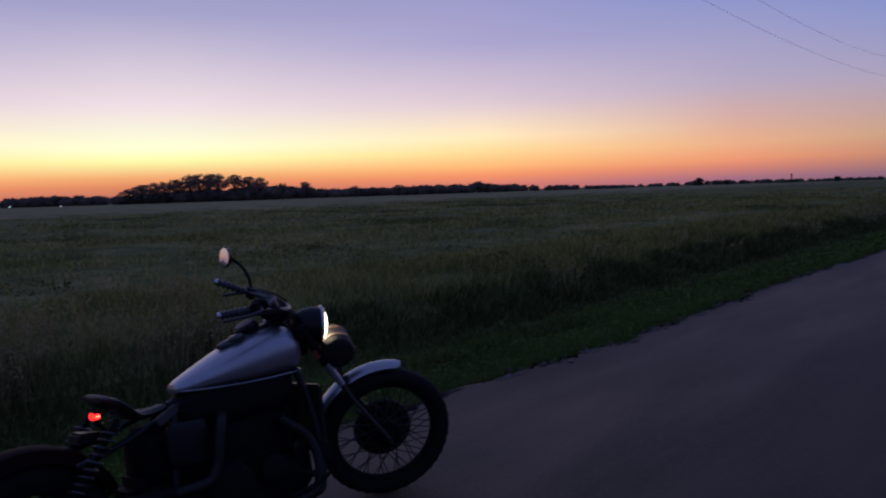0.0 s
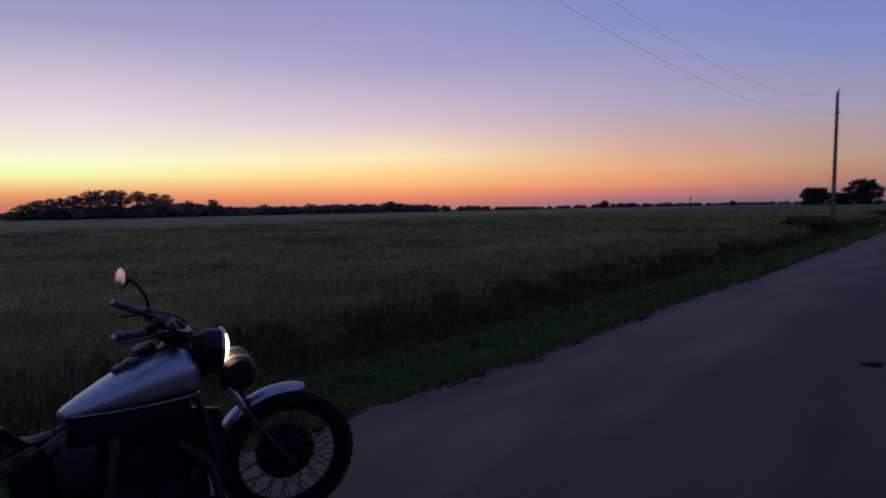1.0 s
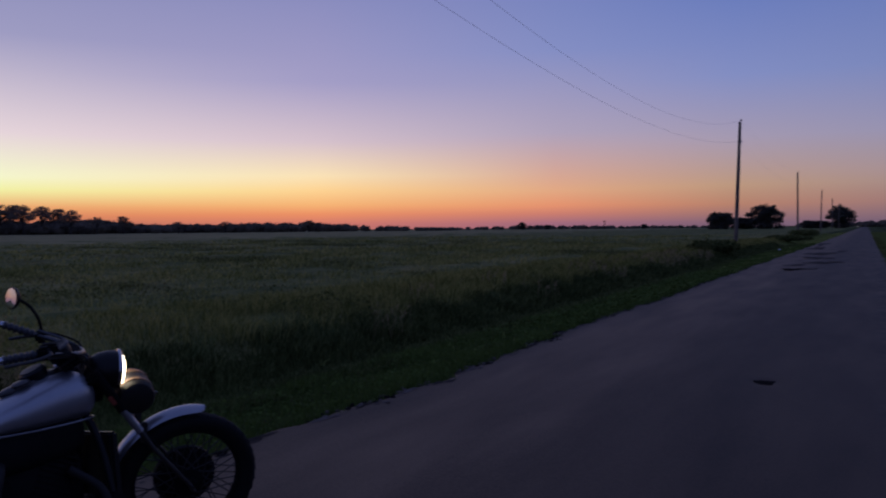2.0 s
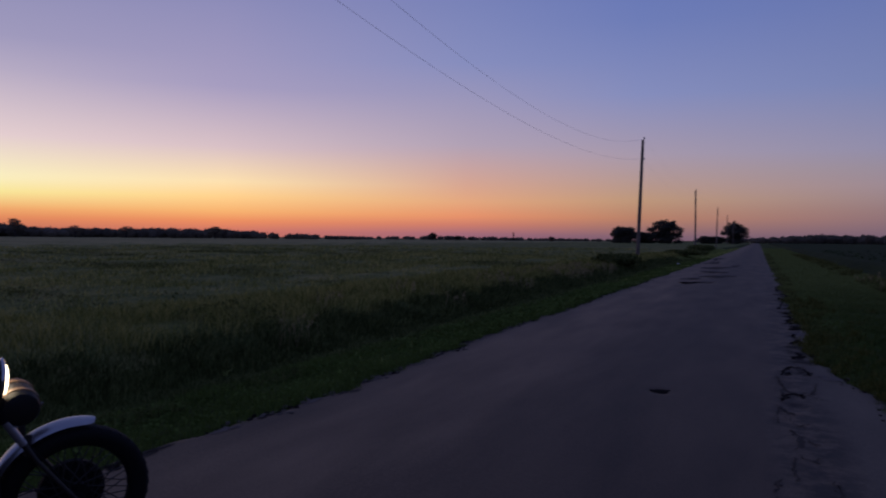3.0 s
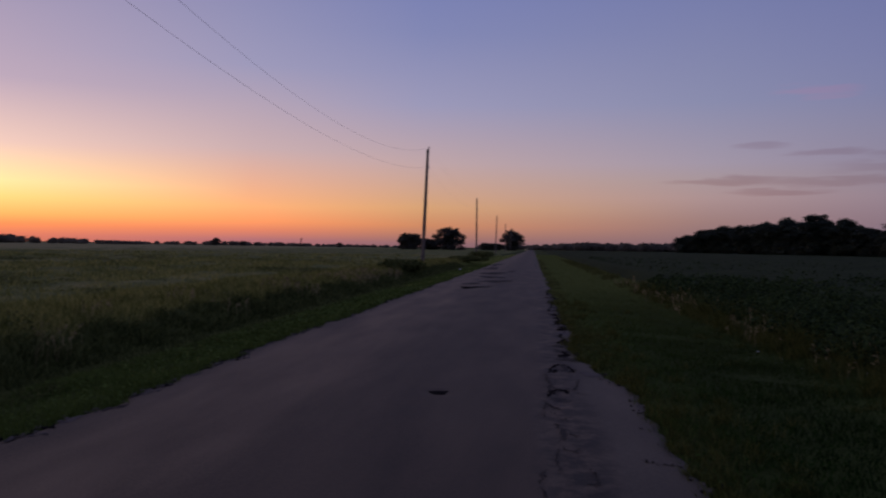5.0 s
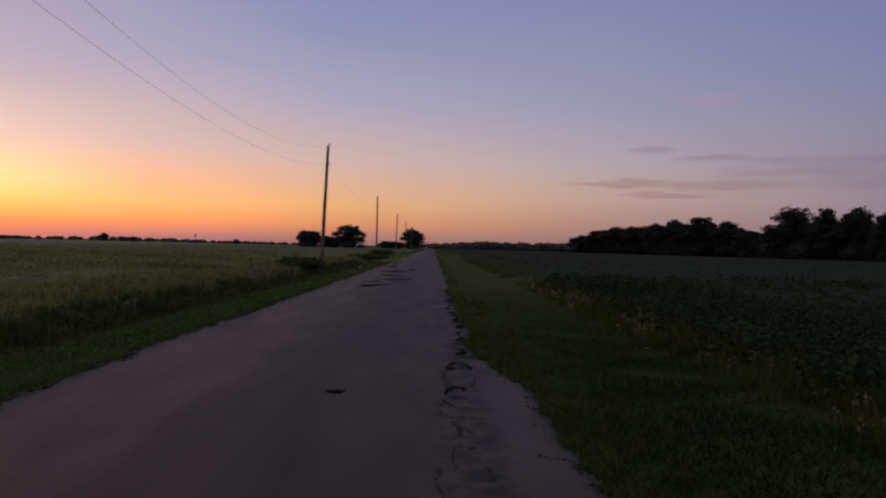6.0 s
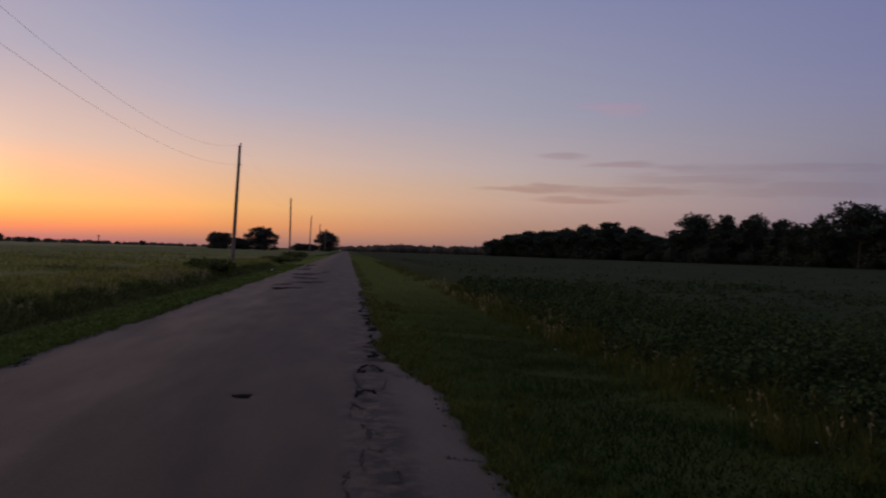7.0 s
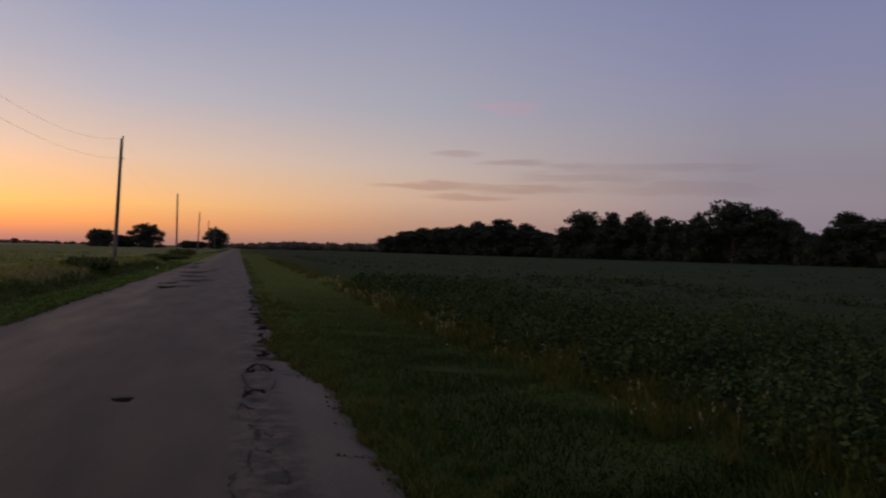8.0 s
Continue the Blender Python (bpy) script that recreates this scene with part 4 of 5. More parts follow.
def hoop_fender(radius, width, a0, a1, crown, n=30, skirt=0.03):
    """A curved mudguard over a wheel at the origin, from angle a0 to a1, with thickness and a crowned section."""
    bm = bmesh.new()
    rows = []
    m = 10
    for i in range(n + 1):
        a = radians(a0 + (a1 - a0) * i / n)
        e = min(1, min(i, n - i) / n / 0.14)
        taper = 0.45 + 0.55 * math.sqrt(1 - (1 - e) ** 2)
        row = []
        for j in range(m + 1):
            u = 2 * j / m - 1
            r = radius + crown * math.sqrt(max(0, 1 - u * u)) - skirt * (abs(u) > 0.99)
            row.append(bm.verts.new((math.cos(a) * r, u * width / 2 * taper, math.sin(a) * r)))
        rows.append(row)
    for p, q in zip(rows, rows[1:]):
        for j in range(m):
            bm.faces.new((p[j], p[j + 1], q[j + 1], q[j]))
    bmesh.ops.recalc_face_normals(bm, faces=bm.faces[:])
    bmesh.ops.solidify(bm, geom=bm.faces[:], thickness=0.006)
    return bm


def wire_wheel(name, bike, m, radius, tyre_w, rim_r, drum_r, drum_y, spokes):
    """A spoked wheel on its axle, with a brake drum set off towards one side."""
    sides = 48
    hub = part(name, lathe([(0.014, -0.08), (0.03, -0.075), (0.036, -0.05), (0.07, -0.046), (0.07, -0.036), (0.034, -0.03), (0.034, 0.03), (0.07, 0.036), (0.07, 0.046), (0.03, 0.06), (0.014, 0.08)], 28, "y"), IRON, bike, "blackened wheel hub")
    hub.matrix_basis = m
    part("brake_drum", lathe([(0.03, drum_y - 0.03), (drum_r * 0.4, drum_y - 0.028), (drum_r * 0.92, drum_y - 0.018), (drum_r, drum_y - 0.006), (drum_r, drum_y + 0.022), (drum_r * 0.8, drum_y + 0.03), (0.03, drum_y + 0.034)], 36, "y"), IRON, hub, "blackened brake drum")
    w, h = tyre_w / 2, radius - rim_r
    prof = [(rim_r - 0.004, -w * 0.62), (rim_r + h * 0.3, -w * 0.95), (rim_r + h * 0.6, -w), (radius - h * 0.16, -w * 0.78), (radius - h * 0.03, -w * 0.4), (radius, 0),
            (radius - h * 0.03, w * 0.4), (radius - h * 0.16, w * 0.78), (rim_r + h * 0.6, w), (rim_r + h * 0.3, w * 0.95), (rim_r - 0.004, w * 0.62), (rim_r - 0.004, -w * 0.62)]
    bm = lathe(prof, sides, "y", cap=False)
    # tread blocks
    for k in range(40):
        a = 2 * math.pi * k / 40
        for s in (-1, 1):
            box(0.03, w * 0.34, 0.004, (0, 0, 0), 0, bm, Matrix.Rotation(a + 0.06 * s, 4, "Y") @ Matrix.Translation((0, s * w * 0.36, radius - h * 0.055)) @ Matrix.Rotation(s * 0.5, 4, "Z"))
    part("tyre", bm, RUBBER, hub)
    part("rim", lathe([(rim_r - 0.02, -w * 0.45), (rim_r - 0.012, -w * 0.6), (rim_r + 0.006, -w * 0.62), (rim_r - 0.004, -w * 0.5), (rim_r - 0.014, 0), (rim_r - 0.004, w * 0.5), (rim_r + 0.006, w * 0.62), (rim_r - 0.012, w * 0.6), (rim_r - 0.02, w * 0.45), (rim_r - 0.028, 0), (rim_r - 0.02, -w * 0.45)], sides, "y", cap=False), IRON, hub, "dark steel rim")
    part("axle", tube([(0, -0.11, 0), (0, 0.11, 0)], 0.011, 10), ALLOY, hub)
    mesh = None
    for k in range(spokes):
        a = 2 * math.pi * k / spokes
        side = 1 if k % 2 else -1
        tip = a + (1.0 if k % 4 < 2 else -1.0)
        p0 = Vector((math.cos(tip) * 0.066, side * 0.041, math.sin(tip) * 0.066))
        p1 = Vector((math.cos(a) * (rim_r - 0.022), side * 0.006, math.sin(a) * (rim_r - 0.022)))
        d = p1 - p0
        if mesh is None:
            first = part("spoke", tube([(0, 0, 0), (0, 0, 1)], 0.0031, 5), SPOKE, hub)
            mesh, ob = first.data, first
        else:
            ob = new("spoke", mesh)
            ob.parent = hub
        ob.matrix_basis = Matrix.Translation(p0) @ d.to_track_quat("Z", "Y").to_matrix().to_4x4() @ Matrix.Diagonal((1, 1, d.length, 1))
    return hub


def spring(r, h, turns, wire):
    n = turns * 12
    return tube([(r * math.cos(2 * math.pi * i / 12), r * math.sin(2 * math.pi * i / 12), h * i / n) for i in range(n + 1)], wire, 6)


def build_motorcycle():
    bike = empty("motorcycle", "silver and black custom bobber motorcycle parked at the road edge", "motorcycle", m=BIKE_AT)
    P = lambda name, bm, mat, label="", parent=bike: part(name, bm, mat, parent, label)
    S = lambda name, bm, mat, label="", parent=bike: part(name, turned(bm, STEER), mat, parent, label)
    B = lambda name, bm, mat, label="", parent=bike: part(name, turned(bm, BAR_TURN), mat, parent, label)
    # wheels
    wire_wheel("front_wheel", bike, STEER @ Matrix.Translation(FRONT_AXLE), FRONT_R, 0.095, 0.27, 0.15, 0.045, 56)
    wire_wheel("rear_wheel", bike, Matrix.Translation((-0.1, 0, 0.31)), 0.31, 0.14, 0.205, 0.1, 0.045, 40)
    # mudguards
    f = hoop_fender(0.364, 0.092, 80, 186, 0.022, skirt=0.002)
    bmesh.ops.translate(f, vec=FRONT_AXLE, verts=f.verts[:])
    S("front_fender", f, SATIN, "silver painted front mudguard")
    f = hoop_fender(0.332, 0.19, 20, 175, 0.028)
    bmesh.ops.translate(f, vec=(-0.1, 0, 0.31), verts=f.verts[:])
    P("rear_fender", f, MAROON, "dark maroon rear mudguard")
    # fork
    d = RAKE
    for s in (-1, 1):
        low = FRONT_AXLE + Vector((0, s * 0.092, 0))
        mid = low + Vector((-0.03, 0, 0)) + d * 0.34
        top = mid + d * 0.42
        leg = S("fork_leg", tube([mid + d * 0.05, mid + d * 0.2], 0.018, 14), SATIN, "bright fork tube")
        S("fork_shroud", tube([mid + d * 0.19, top], 0.022, 14), IRON, "dark fork shroud", leg)
        S("lower_leg", tube([low - d * 0.03, low + d * 0.02, mid - d * 0.06, mid, mid + d * 0.06], [0.009, 0.01, 0.011, 0.013, 0.014], 14), ALLOY, "aged alloy fork slider", leg)
        S("fender_stay", box(0.03, 0.012, 0.1, (1.375, s * 0.072, 0.65), 0.004), ALLOY)
        S("reflector", turned(box(0.02, 0.01, 0.05, (0, s * 0.12, 0), 0.004), Matrix.Translation((1.225, 0, 0.84)) @ Matrix.Rotation(radians(-34), 4, "Y")), AMBER, "small dull red fork reflector")
    bm = box(0.1, 0.25, 0.035, (0, 0, 0), 0.012)
    S("triple_clamp", turned(bm, Matrix.Translation((1.125, 0, 0.93)) @ Matrix.Rotation(radians(-34), 4, "Y")), IRON)
    bm = box(0.1, 0.25, 0.03, (0, 0, 0), 0.012)
    S("triple_clamp", turned(bm, Matrix.Translation((1.055, 0, 1.02)) @ Matrix.Rotation(radians(-34), 4, "Y")), IRON)
    # headlight: black bullet shell with a lit convex lens
    tilt = Matrix.Translation((1.215, 0, 0.945)) @ Matrix.Rotation(radians(4), 4, "Y")
    shell = S("headlight", turned(lathe([(0.0, -0.09), (0.03, -0.087), (0.058, -0.072), (0.077, -0.042), (0.087, -0.006), (0.089, 0.03), (0.086, 0.04)], 32, "x"), tilt), BLACK, "black bullet headlight shell")
    S("bezel", turned(lathe([(0.086, 0.036), (0.094, 0.038), (0.095, 0.05), (0.088, 0.056), (0.08, 0.05)], 32, "x", cap=False), tilt), CHROME, "", shell)
    S("lens", turned(lathe([(0.081, 0.046), (0.077, 0.057), (0.065, 0.066), (0.045, 0.073), (0.02, 0.077), (0.0, 0.078)], 32, "x"), tilt), HEAD_GLOW, "lit warm white headlight lens", shell)
    S("bracket", turned(box(0.05, 0.05, 0.09, (-0.03, 0, -0.1), 0.008), tilt), IRON, "", shell)
    # leather tool roll strapped under the headlight
    roll_m = Matrix.Translation((1.335, 0, 0.832)) @ Matrix.Rotation(radians(90), 4, "X") @ Matrix.Scale(0.9, 4)
    roll = S("tool_roll", turned(lathe([(0.0, -0.125), (0.06, -0.124), (0.08, -0.116), (0.088, -0.1), (0.09, 0), (0.088, 0.1), (0.08, 0.116), (0.06, 0.124), (0.0, 0.125)], 26), roll_m), LEATHER, "dark leather tool roll")
    for z in (-0.06, 0.06):
        S("strap", turned(lathe([(0.0895, z - 0.014), (0.094, z - 0.013), (0.094, z + 0.013), (0.0895, z + 0.014)], 26, cap=False), roll_m), TAN, "brown leather strap", roll)
        S("buckle", turned(box(0.024, 0.02, 0.008, (0.094, 0, z), 0.003, None), roll_m), CHROME, "", roll)
    # handlebar with grips, levers, mirror
    bar = B("handlebar", tube(curve([(0.84, -0.308, 1.122), (0.93, -0.285, 1.12), (1.0, -0.22, 1.095), (1.09, -0.11, 1.06), (1.12, 0, 1.035), (1.09, 0.11, 1.032), (1.005, 0.22, 1.04), (0.92, 0.283, 1.06), (0.83, 0.305, 1.098)], 6), 0.0127, 10), BAR_STEEL, "dull steel handlebar")
    for s in (-1, 1):
        a, b = (Vector((0.818, -0.315, 1.122)), Vector((0.94, -0.284, 1.126))) if s < 0 else (Vector((0.801, 0.315, 1.106)), Vector((0.93, 0.28, 1.056)))
        d = b - a
        ribs = [((i + u) / 6, r) for i in range(6) for u, r in ((0.02, 0.0165), (0.2, 0.0198), (0.46, 0.0198), (0.64, 0.0165), (0.68, 0.013), (0.98, 0.013))]
        g = tube([a.lerp(b, u) for u, r in ribs], [r for u, r in ribs], 14)
        B("grip", g, GRIP, "ribbed rubber grip", bar)
        B("bar_end", tube([a + (a - b) * 0.12, a], [0.013, 0.0165], 12), CHROME, "", bar)
        B("switch_housing", box(0.055, 0.05, 0.056, b + d * 0.2, 0.012), IRON, "", bar)
        lev = [b + d * 0.3 + Vector(q) for q in ((0, 0, 0.01), (0.012, s * 0.035, 0), (-0.045, s * 0.075, -0.008), (-0.1, s * 0.085, -0.012), (-0.15, s * 0.09, -0.018))]
        B("lever", tube(curve(lev, 5), [0.009] * 5 + [0.0075] * 16, 8), ALLOY, "dull alloy hand lever", bar)
        B("riser", tube([(1.075, s * 0.05, 1.0), (1.112, s * 0.05, 1.042)], 0.019, 12), IRON, "", bar)
    B("master_cylinder", box(0.07, 0.05, 0.045, (0.985, -0.24, 1.135), 0.01), IRON, "black brake fluid reservoir")
    stem = S("mirror", tube(curve([(0.972, 0.245, 1.05), (0.955, 0.26, 1.125), (0.92, 0.287, 1.178), (0.875, 0.31, 1.208)], 6), 0.0075, 8), IRON, "round mirror on a bent stem")
    face = (STEER @ Vector((0.85, 0.316, 1.212)))
    # the glass looks back and slightly outward
    aim = BIKE_AT.to_3x3().inverted() @ Vector((math.sin(radians(181)), math.cos(radians(181)), 0.09))
    back = Matrix.Translation(face) @ aim.to_track_quat("Z", "Y").to_matrix().to_4x4()
    part("mirror_shell", turned(lathe([(0.0, -0.03), (0.026, -0.027), (0.04, -0.014), (0.045, 0.0), (0.043, 0.004)], 26), back @ Matrix.Diagonal((1, 1.18, 1, 1))), BLACK, stem)
    part("mirror_glass", turned(lathe([(0.0395, 0.0042), (0.0, 0.0056)], 26), back @ Matrix.Diagonal((1, 1.18, 1, 1))), MIRROR, stem, "mirror glass reflecting the afterglow")
    pod = S("gauge_pod", turned(lathe([(0.0, -0.05), (0.03, -0.046), (0.045, -0.03), (0.05, 0.0), (0.05, 0.02), (0.044, 0.026)], 22), Matrix.Translation((1.012, -0.03, 1.055)) @ Matrix.Rotation(radians(-30), 4, "Y") @ Matrix.Scale(1.05, 4)), BLACK, "small round gauge on the handlebar clamp")
    S("gauge_rim", turned(lathe([(0.05, 0.018), (0.054, 0.02), (0.052, 0.03), (0.043, 0.028)], 22, cap=False), Matrix.Translation((1.012, -0.03, 1.055)) @ Matrix.Rotation(radians(-30), 4, "Y") @ Matrix.Scale(1.05, 4)), ALLOY, "", pod)
    # cables
    for pts in ([(0.95, -0.27, 1.12), (1.04, -0.2, 1.1), (1.12, -0.1, 1.03), (1.1, -0.04, 0.9), (1.0, -0.05, 0.75)],
                [(0.95, 0.27, 1.06), (1.04, 0.2, 1.06), (1.12, 0.1, 1.03), (1.1, 0.05, 0.9), (0.98, 0.06, 0.7)],
                [(0.985, -0.24, 1.13), (1.07, -0.17, 1.08), (1.16, -0.09, 0.95), (1.3, -0.07, 0.75), (1.5, -0.08, 0.5), (1.6, -0.08, 0.36)]):
        S("cable", tube(curve(pts, 8), 0.0045, 6), RUBBER, "black control cable")
    for dy, dz in ((0.0, 0.0), (-0.03, -0.014)):
        S("cable", tube(curve([(0.955, 0.235 + dy, 1.075 + dz), (1.045, 0.135 + dy, 1.062 + dz), (1.12, 0.06 + dy, 1.025 + dz), (1.17, 0.03 + dy, 0.955 + dz)], 8), 0.0065, 8), GRIP, "sheathed cable bundle along the handlebar")
    # tank, with a seam round its foot, cap and dial
    tank = P("fuel_tank", loft([(0.485, 0, 0.764, 0.02, 0.006, 2), (0.49, 0, 0.766, 0.05, 0.02, 2.2), (0.52, 0, 0.773, 0.075, 0.03, 2.3), (0.6, 0, 0.79, 0.102, 0.05, 2.4), (0.7, 0, 0.811, 0.124, 0.072, 2.5),
                                 (0.8, 0, 0.83, 0.14, 0.092, 2.6), (0.9, 0, 0.846, 0.143, 0.11, 2.5), (0.99, 0, 0.853, 0.142, 0.114, 2.4), (1.04, 0, 0.85, 0.13, 0.107, 2.3), (1.078, 0, 0.842, 0.108, 0.092, 2.2), (1.1, 0, 0.834, 0.072, 0.066, 2), (1.11, 0, 0.83, 0.03, 0.03, 2)], 36), SATIN, "satin silver teardrop fuel tank")
    tank.location = (0.022, 0, -0.004)
    rim = []
    for x, w in ((0.49, 0.04), (0.52, 0.076), (0.6, 0.108), (0.7, 0.124), (0.8, 0.139), (0.9, 0.147), (0.98, 0.147), (1.03, 0.132), (1.07, 0.09)):
        rim.append((x, -w, 0.758 - 0.012 * math.sin((x - 0.49) * 4.6)))
    loop = rim + [(x, -y, z) for x, y, z in reversed(rim)]
    P("seam", tube(curve(loop, 4), 0.0036, 6), SATIN, "welded tank seam", tank)
    P("filler_cap", turned(lathe([(0.036, 0), (0.038, 0.012), (0.03, 0.02), (0.0, 0.023)], 20), Matrix.Translation((0.80, -0.03, 0.93)) @ Matrix.Rotation(radians(-14), 4, "Y")), ALLOY, "dull filler cap", tank)
    dial = P("speedometer", turned(lathe([(0.05, -0.02), (0.056, 0.01), (0.056, 0.03), (0.05, 0.036), (0.0, 0.036)], 24), Matrix.Translation((0.88, 0, 0.955)) @ Matrix.Rotation(radians(-24), 4, "Y")), BLACK, "round speedometer set on the tank", tank)
    P("dial_glass", turned(lathe([(0.049, 0.0365), (0.045, 0.042), (0.0, 0.045)], 24), Matrix.Translation((0.88, 0, 0.955)) @ Matrix.Rotation(radians(-24), 4, "Y")), BLACK, "dark dial glass", dial)
    P("tank_console", loft([(0.72, 0, 0.905, 0.012, 0.01, 2), (0.75, 0, 0.912, 0.035, 0.016, 2.4), (0.88, 0, 0.945, 0.05, 0.02, 2.4), (0.98, 0, 0.968, 0.04, 0.016, 2.4), (1.02, 0, 0.968, 0.012, 0.008, 2)], 18), ALLOY, "", tank)
    for y in (-0.05, 0.03):
        P("warning_lamp", lathe([(0.014, 0), (0.014, 0.02), (0.009, 0.03), (0.0, 0.032)], 12), CHROME, "", tank).location = (1.0, y, 0.975)
    # saddle on springs
    seat = P("saddle", loft([(0.475, 0, 0.7, 0.02, 0.008, 2), (0.455, 0, 0.699, 0.035, 0.014, 2.3), (0.39, 0, 0.69, 0.05, 0.018, 2.4), (0.33, 0, 0.694, 0.085, 0.022, 2.4), (0.285, 0, 0.722, 0.12, 0.026, 2.4), (0.24, 0, 0.76, 0.136, 0.028, 2.4), (0.2, 0, 0.782, 0.13, 0.024, 2.4), (0.178, 0, 0.79, 0.1, 0.012, 2.2)], 26), LEATHER, "black leather solo saddle")
    # a thin alloy loop drawn for the highlight along the saddle's edge
    edge = [(0.475, 0.0, 0.7), (0.45, -0.036, 0.7), (0.39, -0.051, 0.694), (0.33, -0.086, 0.7), (0.285, -0.121, 0.73), (0.24, -0.136, 0.769), (0.2, -0.128, 0.79), (0.177, 0, 0.795)]
    P("piping", tube(curve(edge + [(x, -y, z) for x, y, z in reversed(edge[:-1])], 5), 0.0045, 6), ALLOY, "thin metal line in place of the highlight on the saddle edge", seat)
    for y in (-0.09, 0.09):
        P("seat_spring", turned(spring(0.02, 0.09, 5, 0.004), Matrix.Translation((0.225, y, 0.66))), ALLOY, "coil spring", seat)
    # tail light on its bracket
    tail = P("tail_light", box(0.04, 0.05, 0.038, (0.16, -0.085, 0.735), 0.01), BLACK, "small lit tail light")
    P("red_lens", box(0.01, 0.042, 0.028, (0.14, -0.085, 0.735), 0.006), TAIL_GLOW, "lit red lens", tail)
    P("red_side_lens", box(0.026, 0.01, 0.022, (0.148, -0.112, 0.735), 0.004), TAIL_GLOW, "lit red lens", tail)
    P("bulb", box(0.016, 0.004, 0.007, (0.15, -0.119, 0.736), 0.0015), TAIL_CORE, "", tail)
    P("bracket", tube([(0.2, -0.06, 0.66), (0.15, -0.085, 0.715)], 0.009, 8), IRON, "", tail)
    P("electrics_box", turned(box(0.095, 0.12, 0.045, (0, 0, 0), 0.01), Matrix.Translation((0.14, 0, 0.648)) @ Matrix.Rotation(radians(8), 4, "Y")), BLACK, "black box over the rear mudguard")
    # frame
    for s in (-1, 1):
        P("frame_tube", tube(curve([(1.05, s * 0.03, 0.86), (1.12, s * 0.09, 0.6), (1.13, s * 0.13, 0.25), (1.02, s * 0.14, 0.17), (0.5, s * 0.14, 0.17), (0.42, s * 0.13, 0.3), (0.45, s * 0.1, 0.6), (0.47, s * 0.06, 0.7)], 6), 0.017, 10), BLACK, "black frame tube")
        P("rear_stay", tube(curve([(0.5, s * 0.06, 0.7), (0.25, s * 0.12, 0.62), (0.05, s * 0.13, 0.57)], 5), 0.013, 8), BLACK, "black frame tube")
        P("swingarm", tube(curve([(0.45, s * 0.12, 0.32), (0.15, s * 0.125, 0.31), (-0.1, s * 0.12, 0.31)], 5), 0.02, 10), BLACK, "black swingarm")
        shock = P("shock_absorber", tube([(-0.02, s * 0.135, 0.4), (0.215, s * 0.13, 0.71)], 0.012, 10), IRON, "rear shock absorber")
        sp = turned(spring(0.028, 0.29, 10, 0.005), Matrix.Translation((0.015, s * 0.135, 0.447)) @ Vector((0.235, 0, 0.31)).to_track_quat("Z", "Y").to_matrix().to_4x4())
        P("coil", sp, ALLOY, "dull chromed coil spring", shock)
        P("foot_peg", tube([(0.98, s * 0.14, 0.3), (1.0, s * 0.25, 0.3)], [0.014, 0.017], 10), RUBBER, "rubber foot peg")
    P("airbox", loft([(0.5, 0, 0.66, 0.06, 0.05, 3), (0.54, 0, 0.66, 0.1, 0.085, 3), (0.75, 0, 0.67, 0.115, 0.1, 3), (0.98, 0, 0.69, 0.11, 0.1, 3), (1.06, 0, 0.69, 0.07, 0.08, 3)], 20), IRON, "black airbox under the tank")
    P("oil_tank", loft([(0.3, 0, 0.52, 0.05, 0.08, 3), (0.34, 0, 0.52, 0.1, 0.12, 3), (0.55, 0, 0.5, 0.11, 0.14, 3), (0.6, 0, 0.5, 0.06, 0.1, 3)], 20), IRON, "black tank behind the engine")
    P("backbone", tube([(1.05, 0, 0.88), (0.75, 0, 0.74), (0.48, 0, 0.69)], 0.028, 10), BLACK, "black frame tube")
    P("headstock", tube([HEADSTOCK + RAKE * -0.1, HEADSTOCK + RAKE * 0.09], 0.03, 14), BLACK)
    # engine
    engine = P("engine", box(0.46, 0.25, 0.24, (0.76, 0, 0.31), 0.05), IRON, "dark V-twin engine")
    P("sump", loft([(0.55, 0, 0.22, 0.09, 0.05, 3), (0.6, 0, 0.22, 0.12, 0.08, 3), (1.0, 0, 0.24, 0.12, 0.1, 3), (1.1, 0, 0.3, 0.09, 0.1, 3)], 18), IRON, "", engine)
    P("barrel_shroud", loft([(0.6, 0, 0.5, 0.06, 0.1, 3), (0.64, 0, 0.5, 0.08, 0.14, 3), (0.95, 0, 0.5, 0.08, 0.14, 3), (1.04, 0, 0.48, 0.06, 0.12, 3)], 18), IRON, "", engine)
    P("gearbox", box(0.34, 0.22, 0.3, (0.42, 0, 0.3), 0.04), IRON, "", engine)
    P("clutch_cover", turned(lathe([(0.0, -0.03), (0.08, -0.028), (0.105, -0.012), (0.112, 0.02)], 28, "y"), Matrix.Translation((0.66, -0.14, 0.32))), IRON, "rounded alloy engine cover", engine)
    P("timing_cover", turned(lathe([(0.0, -0.025), (0.05, -0.023), (0.068, -0.01), (0.072, 0.02)], 24, "y"), Matrix.Translation((0.87, -0.14, 0.34))), IRON, "", engine)
    for ang, x in ((26, 0.86), (-26, 0.68)):
        m = Matrix.Translation((x, 0, 0.42)) @ Matrix.Rotation(radians(ang), 4, "Y")
        cyl = P("cylinder", turned(lathe([(0.066, -0.02), (0.066, 0.24)], 20), m), IRON, "finned cylinder", engine)
        for k in range(9):
            part("fin", turned(box(0.17, 0.165, 0.006), m @ Matrix.Translation((0, 0, 0.015 + 0.024 * k))), IRON, engine)
        P("rocker_cover", turned(box(0.15, 0.15, 0.055, (0, 0, 0.255), 0.02), m), IRON, "", engine)
